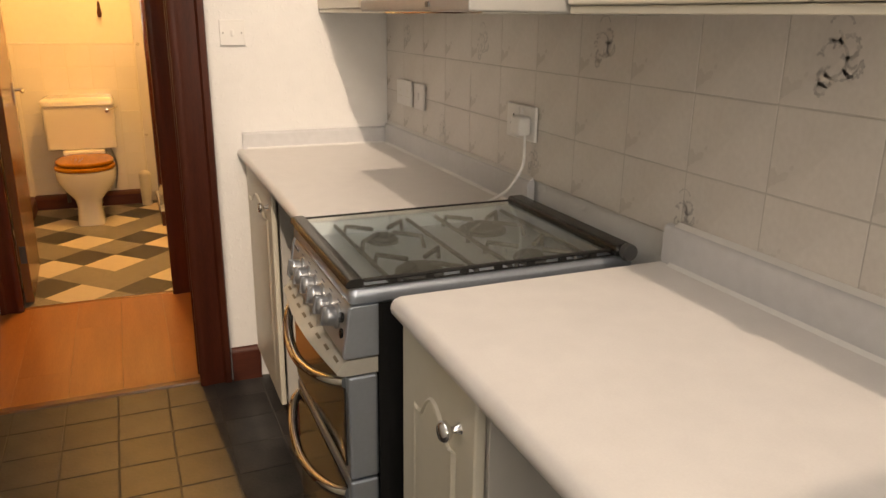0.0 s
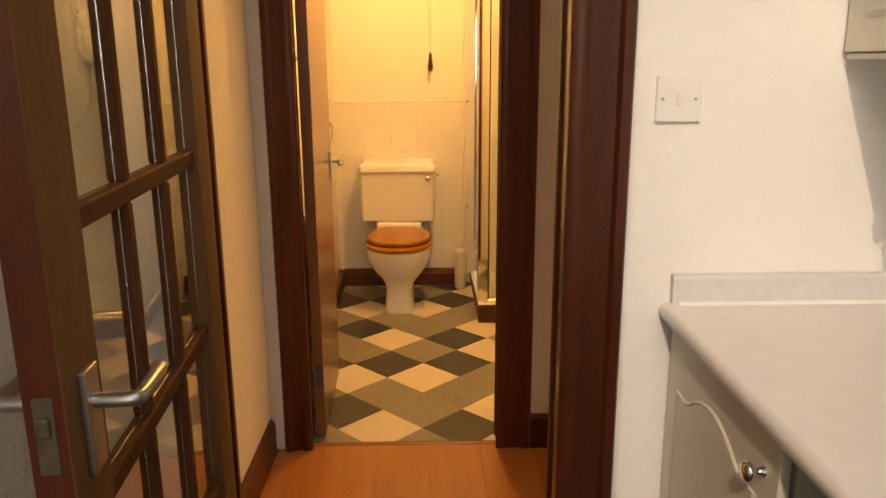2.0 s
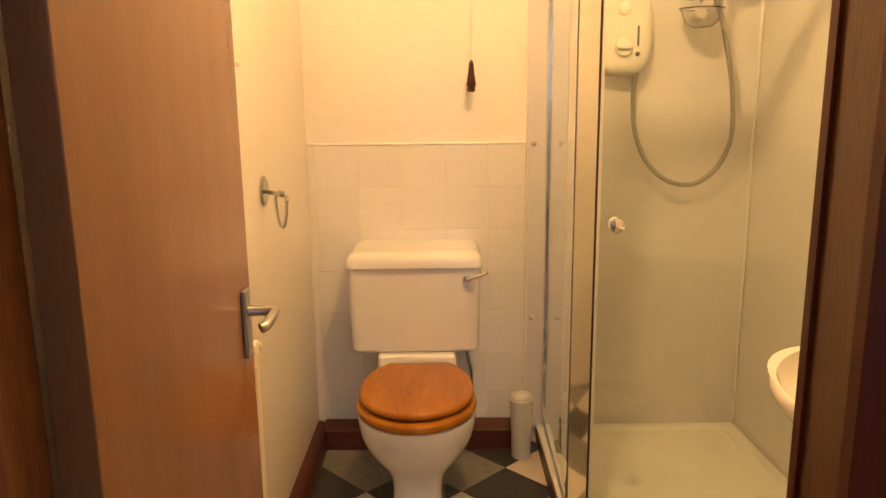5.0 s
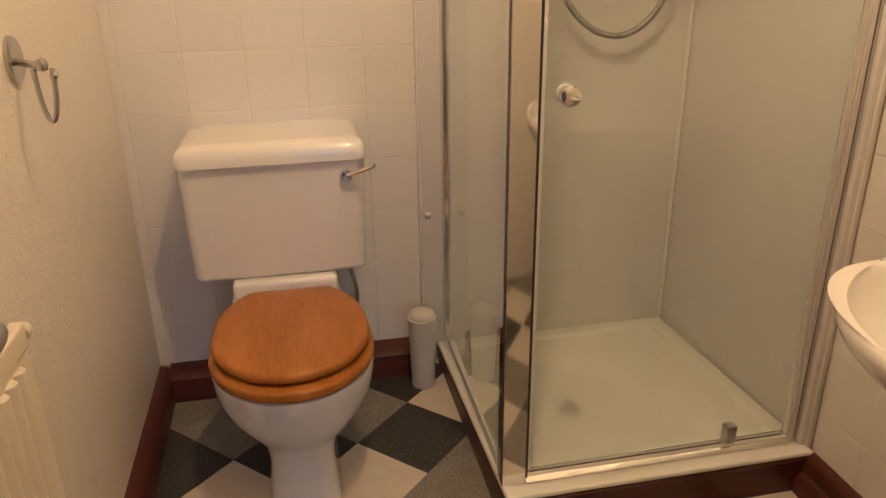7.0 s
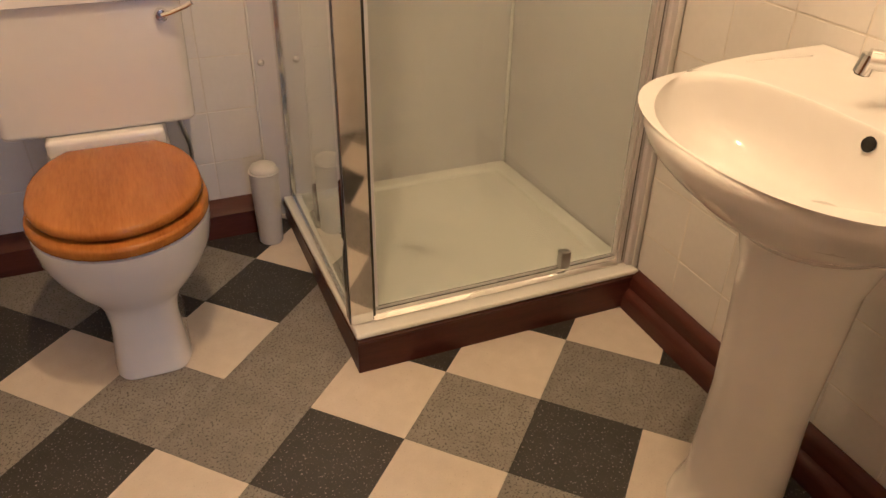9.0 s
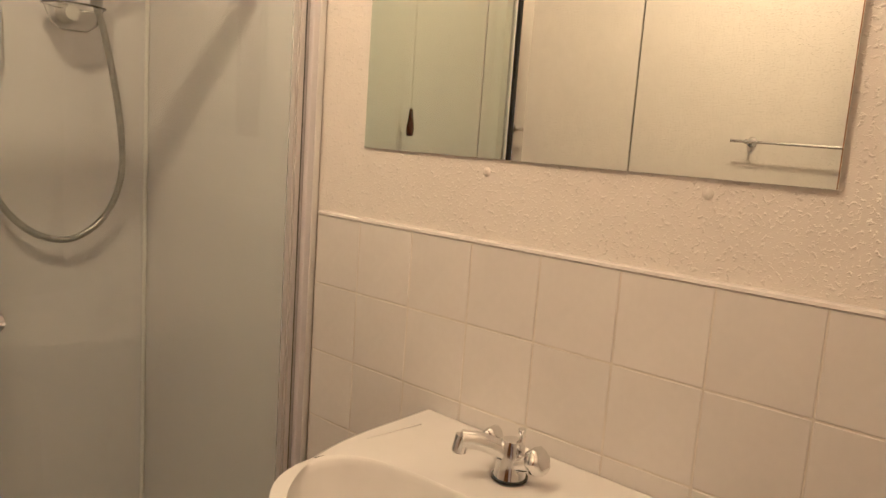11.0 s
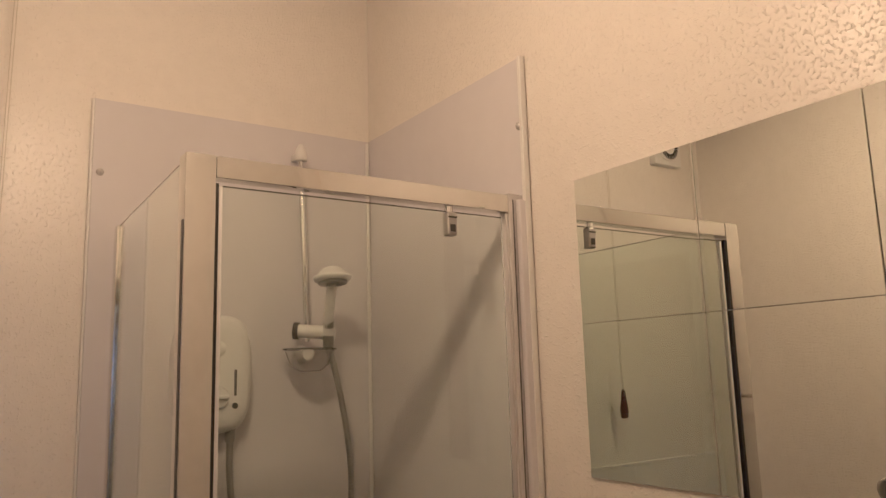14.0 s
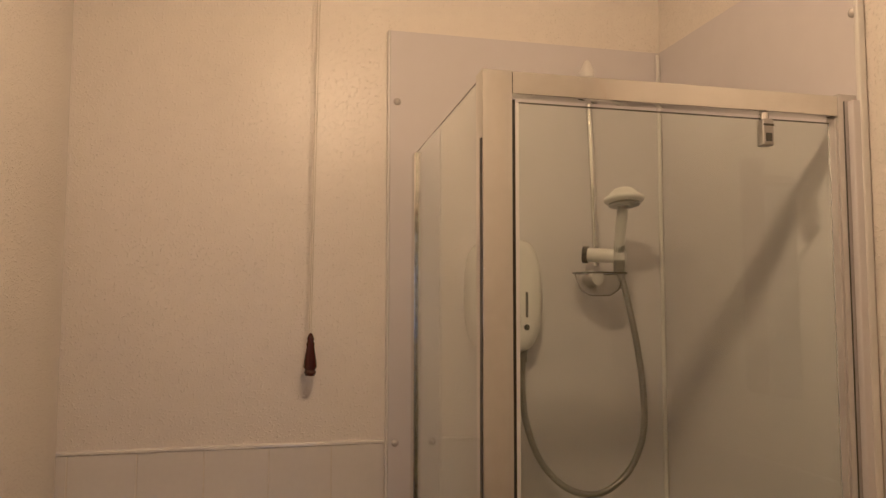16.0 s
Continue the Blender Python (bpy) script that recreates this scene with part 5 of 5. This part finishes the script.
# ---- bathroom: left wall ----
radiator("cream enamelled panel radiator on the bathroom wall", XL, 3.86, 4.185, 0.10, 0.778, -0.445)
hook = thing("towel_hook", "chrome oval plate with an open towel ring", "towel ring")
bm = bmesh.new()
loft(bm, [[(XL + d, 4.572 + (0.038 - i) * math.cos(2 * math.pi * k / 24), 1.076 + (0.040 - i) * math.sin(2 * math.pi * k / 24)) for k in range(24)] for d, i in ((0, 0), (0.006, 0), (0.009, 0.004), (0.010, 0.012))])
part("plate", bm, M_HOOK, hook)
part("stem", T([(XL + 0.008, 4.566, 1.074), (XL + 0.064, 4.50, 1.074)], 0.006, 10), M_HOOK, hook)
part("ball", L([(0, -0.011), (0.008, -0.008), (0.011, 0), (0.008, 0.008), (0, 0.011)], Matrix.Translation((XL + 0.066, 4.498, 1.076)), 16), M_HOOK, hook)
part("ring", T([(XL + 0.052 + 0.014 * (1 - math.cos(a)), 4.500 - 0.004 * math.sin(a), 1.070 - 0.084 * math.sin(a) ** 0.9) for a in [math.pi * k / 18 for k in range(19)]] + [(XL + 0.0805, 4.50, 1.066)], 0.0042, 10), M_HOOK, hook, "open chrome ring")
part("ring_end", L([(0, -0.007), (0.005, -0.005), (0.007, 0), (0.005, 0.005), (0, 0.007)], Matrix.Translation((XL + 0.0805, 4.50, 1.058)), 12), M_HOOK, hook)

rail = thing("towel_rail", "slim chrome towel rail on the bathroom wall", "towel rail")
part("bar", T([(-0.458, 4.190, 1.396), (-0.458, 3.70, 1.389)], 0.0055, 12), M_CHROME, rail)
for yy in (4.135, 3.76):
    part("post", T([(XL, yy, 1.395), (-0.454, yy, 1.395)], 0.008, 12), M_CHROME, rail)
    part("rosette", L([(0, 0), (0.019, 0), (0.018, 0.005), (0.01, 0.008), (0, 0.008)], Matrix.Translation((XL, yy, 1.395)) @ Matrix.Rotation(radians(90), 4, "Y"), 18), M_CHROME, rail)

# ---- bathroom: basin, mirror, basket ----
basin = thing("wash_basin", "white ceramic pedestal wash basin below the mirror", "basin")
BXW, BYC, BZ = 1.0865, 3.818, 0.803
SLOPE = 0.048                  # the rim falls towards the front


def fall(x):
    return SLOPE * max(0.0, (BXW - 0.12 - x))


def dshape(inset, z, front=0.596, hw=0.277, back=BXW, n=44):
    """D outline: straight along the wall, bowed to the front."""
    d = back - front
    pts = [(back, BYC + hw - inset)]
    for k in range(n + 1):
        a = math.pi * k / n
        pts.append(((back - 0.16) - (d - 0.16 - inset) * math.sin(a) ** 0.78, BYC + (hw - inset) * math.cos(a)))
    w = hw - inset
    pts += [(back, BYC - w + 2 * w * k / 18) for k in range(18)]
    return [(x, y, z - fall(x)) for x, y in pts]


def bowl(outline, f, z):
    """Rounded bowl outline, blunt at the back, in the directions of the given outline."""
    cx = 0.770 + 0.030 * (1 - f)
    pts = []
    for x, y, _ in outline:
        a = math.atan2(y - BYC, x - cx)
        c, s_ = math.cos(a), math.sin(a)
        rx, e = (0.098, 2.7) if c > 0 else (0.154, 2.2)
        r = f * (abs(c / rx) ** e + abs(s_ / 0.237) ** e) ** (-1 / e)
        pts.append((cx + r * c, BYC + r * s_, z - fall(cx + r * c)))
    return pts


outer = [dshape(i, z) for z, i in ((0.640, 0.150), (0.655, 0.135), (0.69, 0.082), (0.725, 0.045), (0.752, 0.020), (0.770, 0.006), (0.786, 0.0), (0.797, 0.0025), (0.802, 0.007), (0.8035, 0.013))]
deck = outer[-1]
rings = outer + [bowl(deck, f, z) for f, z in ((1.06, 0.8035), (1.03, 0.8025), (1.0, 0.7985), (0.975, 0.790), (0.94, 0.772), (0.88, 0.745), (0.78, 0.721), (0.62, 0.705), (0.40, 0.697), (0.15, 0.694))]
part("bowl", loft(bmesh.new(), rings), M_CERAM, basin, smooth=60)
part("pedestal", loft(bmesh.new(), [[(0.865 + rx * math.cos(2 * math.pi * k / 28), BYC + ry * math.sin(2 * math.pi * k / 28), z) for k in range(28)] for z, rx, ry in ((0, 0.105, 0.115), (0.03, 0.10, 0.108), (0.08, 0.085, 0.09), (0.3, 0.08, 0.082), (0.55, 0.088, 0.095), (0.645, 0.105, 0.125))]), M_CERAM, basin, "white ceramic pedestal")
part("overflow", L([(0.0, 0.0), (0.010, 0), (0.011, 0.002), (0.009, 0.003), (0.0, 0.001)], Matrix.Translation((0.8645, BYC - 0.038, 0.778)) @ Matrix.Rotation(radians(-72), 4, "Y"), 18), M_BLACK, basin, "dark overflow hole")
part("waste", L([(0, 0), (0.024, 0), (0.026, 0.004), (0.02, 0.007), (0, 0.009)], Matrix.Translation((0.806, BYC - 0.045, 0.6905)), 20), M_CHROME, basin, "chrome waste plug")
part("rim_groove", T([(1.02, BYC + 0.225, 0.8018), (0.90, BYC + 0.243, 0.7986)], 0.003, 6), M_CERAM, basin)

tap = thing("mixer_tap", "chrome basin mixer tap with two clear handles", "tap")
tx, ty = 0.966, 3.797
part("base_ring", L([(0, 0.804), (0.030, 0.804), (0.030, 0.808), (0, 0.808)], Matrix.Translation((tx, ty, 0)), 24), M_BLACK, tap, "black rubber base ring")
part("body", L([(0, 0.808), (0.027, 0.808), (0.025, 0.816), (0.021, 0.835), (0.021, 0.856), (0.016, 0.868), (0, 0.870)], Matrix.Translation((tx, ty, 0)), 24), M_CHROME, tap)
part("spout", T(smooth_path([(tx, ty, 0.838), (tx - 0.022, ty + 0.020, 0.856), (tx - 0.045, ty + 0.040, 0.866), (tx - 0.062, ty + 0.055, 0.868)], 5), 0.0145, 16), M_CHROME, tap, "short chrome spout")
part("aerator", T([(tx - 0.060, ty + 0.053, 0.874), (tx - 0.064, ty + 0.057, 0.848)], 0.0125, 16), M_CHROME, tap)
part("aerator_mouth", T([(tx - 0.064, ty + 0.057, 0.8478), (tx - 0.0642, ty + 0.0572, 0.846)], 0.0095, 14), M_BLACK, tap, "dark spout mouth")
part("lift_rod", L([(0, 0.865), (0.003, 0.866), (0.003, 0.874), (0.0065, 0.878), (0.0065, 0.884), (0, 0.886)], Matrix.Translation((tx + 0.016, ty - 0.006, 0)), 12), M_CHROME, tap)
for s, ang in ((-1, 66), (1, 52)):
    mm = Matrix.Translation((tx, ty + s * 0.014, 0.832)) @ Matrix.Rotation(radians(-s * ang), 4, "X")
    hv = part("valve", L([(0, 0), (0.015, 0), (0.013, 0.018), (0.011, 0.026), (0, 0.026)], mm, 18), M_CHROME, tap)
    bmk = bmesh.new()
    nn = 24
    loft(bmk, [[((r * (1 + 0.06 * math.cos(6 * 2 * math.pi * k / nn))) * math.cos(2 * math.pi * k / nn), (r * (1 + 0.06 * math.cos(6 * 2 * math.pi * k / nn))) * math.sin(2 * math.pi * k / nn), z) for k in range(nn)] for r, z in ((0.011, 0.024), (0.019, 0.028), (0.0225, 0.037), (0.0225, 0.046), (0.018, 0.051), (0.010, 0.0525))])
    bmesh.ops.transform(bmk, matrix=mm, verts=bmk.verts[:])
    part("tap_handle", bmk, M_CHROME, hv, "faceted bright handle")

mirror = thing("mirror_tiles", "wall mirror made of six square mirror tiles", "mirror")
for r in range(2):
    for c in range(3):
        y0 = 3.408 + c * 0.3045
        z0 = 1.305 + r * 0.3078
        o = part("mirror_tile", B(XR - 0.005, XR - 0.0006, y0 + 0.0005, y0 + 0.3041, z0 + 0.0003, z0 + 0.3075, 0.0008, 1), M_MIRROR, mirror)
        o.matrix_basis = Matrix.Translation((XR - (0.0025, 0.0015, 0.0009)[c], y0 + 0.15, z0 + 0.15)) @ Matrix.Rotation(radians((-0.86, -0.46, -0.24)[c] * (1.05 if r else 1)), 4, "Z") @ Matrix.Translation((-XR, -y0 - 0.15, -z0 - 0.15))
for yy, zz in ((3.995, 1.281), (3.583, 1.283)):
    o = solo("screw_cap", L([(0, 0.005), (0.005, 0.0045), (0.008, 0.0025), (0.009, 0.0), (0, 0)][::-1], Matrix.Translation((XR, yy, zz)) @ NEGX, 14), M_BWALL, "painted over screw cap below the mirror", "screw cap", "screw caps")
bk = thing("wire_basket", "small chrome wire basket hung on the wall by the door", "basket")
for z in (1.425, 1.390, 1.356, 1.322):
    part("hoop", T([(XR - 0.004, 3.312, z), (XR - 0.095, 3.312, z), (XR - 0.095, 3.19, z), (XR - 0.004, 3.19, z)], 0.0026, 8, True), M_CHROME, bk)
for xx in (XR - 0.012, XR - 0.085):
    for yy in (3.314, 3.188):
        part("upright", B(xx - 0.003, xx + 0.003, yy - 0.0015, yy + 0.0015, 1.315, 1.43), M_CHROME, bk)
for k in range(7):
    part("floor_wire", T([(XR - 0.004, 3.20 + k * 0.018, 1.319), (XR - 0.095, 3.20 + k * 0.018, 1.319)], 0.0018, 6), M_CHROME, bk)
struct("trim_board_joint", B(XR - 0.0012, XR + 0.001, 3.3290, 3.3318, 1.16, ZB), mat("joint_stain", (0.52, 0.33, 0.18), 0.7), "narrow brown joint between two wall boards", "joint")

# ---- pieces: tiles, planks ----
def clip(poly, x0, x1, y0, y1):
    for axis, lim, sgn in ((0, x0, 1), (0, x1, -1), (1, y0, 1), (1, y1, -1)):
        out = []
        for k in range(len(poly)):
            a, b = poly[k], poly[(k + 1) % len(poly)]
            da, db = sgn * (a[axis] - lim), sgn * (b[axis] - lim)
            if da >= 0:
                out.append(a)
            if da * db < 0:
                f = da / (da - db)
                out.append((a[0] + f * (b[0] - a[0]), a[1] + f * (b[1] - a[1])))
        poly = out
        if len(poly) < 3:
            return []
    return poly


def piece(name, me, parent, at=(0, 0, 0)):
    o = new(name, me)
    o.parent = parent
    o.location = at
    return o


# harlequin vinyl
ROWS6 = ({-4: "G", -2: "W", 0: "D", 2: "G", 4: "G", 6: "D"}, {-5: "D", -3: "G", -1: "G", 1: "W", 3: "D", 5: "G"}, {-4: "D", -2: "D", 0: "D", 2: "G", 4: "W", 6: "G"},
         {-5: "W", -3: "W", -1: "W", 1: "G", 3: "W", 5: "D"}, {-4: "G", -2: "G", 0: "G", 2: "D", 4: "D", 6: "W"}, {-5: "G", -3: "D", -1: "G", 1: "W", 3: "W", 5: "W"})
VM = {"D": M_VDARK, "G": M_VGREY, "W": M_VCREAM}
H = 0.1625
for s in range(-8, 10):
    for d in range(-7, 9):
        if (s + d) % 2:
            continue
        cx, cy = 0.192 + H * d, 4.375 - H * (s + 1)
        g = 0.0004
        poly = clip([(cx - H + g, cy), (cx, cy - H + g), (cx + H - g, cy), (cx, cy + H - g)], XL, XR, 3.1215, YB1)
        if len(poly) < 3:
            continue
        col = ROWS6[s % 6].get(d, "GWD"[(s + d) // 2 % 3])
        bm = bmesh.new()
        prism(bm, [(x - cx, y - cy) for x, y in poly], -0.0028, 0.0)
        piece("vinyl_tile", mesh_of("vinyl_tile", bm, VM[col]), floor_b, (cx, cy, 0))

# bath wall tiles
def wall_tile_mesh(w, h, t=0.006):
    return B(-w / 2, w / 2, 0, t, -h / 2, h / 2, 0.0014, 1)
PT = 0.1565
tiled_rear = struct("trim_tiling_rear", B(XL, 0.2765, YB1 - 0.0092, YB1, 0.09, 1.147), M_BGROUT, "white square glazed tiles behind the toilet", "tiling")
xs = [XL, -0.488, -0.3315, -0.175, -0.0185, 0.138, 0.2765]
zs = [1.150 - k * 0.1555 for k in range(7)] + [0.09]
for a, b in zip(xs, xs[1:]):
    for z1, z0 in zip(zs, zs[1:]):
        w, h = b - a - 0.0028, z1 - z0 - 0.0028
        if w < 0.01 or h < 0.01:
            continue
        me = mesh_of("wall_tile", wall_tile_mesh(w, h), M_BTILE)
        o = piece("wall_tile", me, tiled_rear, ((a + b) / 2, YB1 - 0.0105, (z0 + z1) / 2))
        o.rotation_euler = (random.uniform(-0.004, 0.004), 0, random.uniform(-0.004, 0.004))
tiled_right = struct("trim_tiling_right", B(XR - 0.0092, XR, 3.18, 4.454, 0.09, 1.149), M_BGROUT, "white square glazed tiles around the basin", "tiling")
ys = [4.455] + [4.468 - 0.153 * k for k in range(1, 9)] + [3.18]
for b, a in zip(ys, ys[1:]):
    for z1, z0 in zip(zs, zs[1:]):
        w, h = b - a - 0.003, z1 - z0 - 0.003
        if w < 0.01 or h < 0.01:
            continue
        bm = wall_tile_mesh(w, h)
        bmesh.ops.rotate(bm, cent=(0, 0, 0), matrix=Matrix.Rotation(radians(-90), 3, "Z"), verts=bm.verts[:])
        o = piece("wall_tile", mesh_of("wall_tile", bm, M_BTILE), tiled_right, (XR - 0.0105, (a + b) / 2, (z0 + z1) / 2))
        o.rotation_euler = (0, random.uniform(-0.004, 0.004), random.uniform(-0.004, 0.004))

def bead(u, out):
    return [(u, 1.149), (u - out * 0.0125, 1.1505), (u - out * 0.0115, 1.1555), (u - out * 0.006, 1.1575), (u, 1.158)]
part("top_bead", section(bmesh.new(), bead(YB1, 1), "x", XL + 0.002, 0.276), M_BTILE, tiled_rear, "glossy cream paint bead on the tile edge")
part("top_bead", section(bmesh.new(), bead(XR, 1), "y", 3.185, 4.454), M_BTILE, tiled_right, "glossy cream paint bead on the tile edge")

# kitchen wall tiles with printed motifs
tiled_k = struct("trim_tiling_kitchen", B(1.0955, 1.1055, -1.7, 2.012, 0.979, 1.384), mat("kitchen_grout", (0.46, 0.44, 0.41), 0.8), "pale marbled kitchen wall tiles with grey fruit prints", "tiling")
kz = [0.9805, 1.1055, 1.2455, 1.3840]
ky = [2.011 - 0.187 * k for k in range(20)] + [-1.7]
me_cache = {}
for z0, z1 in zip(kz, kz[1:]):
    for b, a in zip(ky, ky[1:]):
        w, h = round(b - a - 0.0016, 4), round(z1 - z0 - 0.002, 4)
        if w < 0.01:
            continue
        if (w, h) not in me_cache:
            bm = wall_tile_mesh(w, h)
            bmesh.ops.rotate(bm, cent=(0, 0, 0), matrix=Matrix.Rotation(radians(-90), 3, "Z"), verts=bm.verts[:])
            me_cache[(w, h)] = mesh_of("wall_tile", bm, M_KWT)
        piece("wall_tile", me_cache[(w, h)], tiled_k, (1.0945, (a + b) / 2, (z0 + z1) / 2))


def motif(seed):
    """Grey printed spray of fruit: rings, leaves and a stalk, 0.3 mm proud."""
    rnd = random.Random(seed)
    bm = bmesh.new()
    def ring(cx, cz, r, w, a0=0.0, a1=6.283, sq=1.0):
        k = 14
        pts = [(cx + r * math.cos(a0 + (a1 - a0) * i / k), cz + sq * r * math.sin(a0 + (a1 - a0) * i / k)) for i in range(k + 1)]
        for i, (p, q) in enumerate(zip(pts, pts[1:])):
            ww = w * (0.35 + abs(math.sin(1.7 * i + r * 90)))
            dx, dz = q[0] - p[0], q[1] - p[1]
            l = math.hypot(dx, dz) or 1
            nx, nz = -dz / l * ww, dx / l * ww
            bm.faces.new([bm.verts.new((0, x, z)) for x, z in ((p[0] - nx, p[1] - nz), (q[0] - nx, q[1] - nz), (q[0] + nx, q[1] + nz), (p[0] + nx, p[1] + nz))])
    ring(0.004, 0.0, 0.016, 0.0016, 0.4, 5.2, 1.1)
    ring(-0.012, 0.012, 0.011, 0.0022, 1.0, 5.5)
    ring(-0.020, -0.006, 0.010, 0.0020, 2.4, 6.0)
    ring(0.010, -0.018, 0.009, 0.0020, -2.6, 1.2)
    ring(0.0, 0.030, 0.014, 0.0012, 0.3, 2.9, 0.9)
    ring(0.014, -0.030, 0.006, 0.0018)
    ring(-0.004, 0.004, 0.024, 0.0012, 3.4, 5.4)
    for _ in range(7):
        a, r = rnd.uniform(0, 6.28), rnd.uniform(0.008, 0.022)
        ring(r * math.cos(a), r * math.sin(a), rnd.uniform(0.003, 0.006), 0.0014, a, a + 3.0)
    return bm


for k, (yy, zz, sc) in enumerate(((1.795, 1.308, 1.0), (1.19, 1.300, 1.0), (0.615, 1.318, 1.05), (0.05, 1.318, 1.15), (-0.55, 1.318, 1.1), (1.467, 1.030, 0.8), (0.885, 1.030, 0.8), (0.325, 1.028, 0.85), (-0.25, 1.03, 0.85))):
    bm = motif(k)
    bmesh.ops.transform(bm, matrix=Matrix.Translation((1.0942, yy, zz)) @ Matrix.Diagonal((1, sc * 1.25, sc * 1.25, 1)), verts=bm.verts[:])
    part("tile_print", bm, M_MOTIF, tiled_k, "grey printed fruit motif")

# hall laminate planks
pw = 0.19
for r in range(30):
    x0 = XL + r * pw
    if x0 > XE:
        break
    off = (0.37 * r) % 1.0
    cuts = [2.079] + [c for c in (2.079 + off * 1.2 - 0.2,) if 2.25 < c < 2.95] + [3.1075]
    for a, b in zip(cuts, cuts[1:]):
        piece("plank", mesh_of("plank", B(-pw / 2 + 0.0004, pw / 2 - 0.0004, -(b - a) / 2 + 0.0004, (b - a) / 2 - 0.0004, -0.008, 0.0, 0.0003, 1), M_LAM), floor_h, (x0 + pw / 2, (a + b) / 2, 0))

# kitchen floor tiles
kp = 0.1715
ktile = mesh_of("floor_tile", B(-kp / 2 + 0.0022, kp / 2 - 0.0022, -kp / 2 + 0.0022, kp / 2 - 0.0022, -0.003, 0.0, 0.0016, 1), M_KTILE)
for i in range(-3, 7):
    for j in range(0, 22):
        cx, cy = 0.036 + kp * (i + 0.5), 2.046 - kp * (j + 0.5)
        if cx - kp / 2 < XL - 0.02 or cx + kp / 2 > 1.10:
            continue
        piece("floor_tile", ktile, floor_k, (cx, cy, 0))
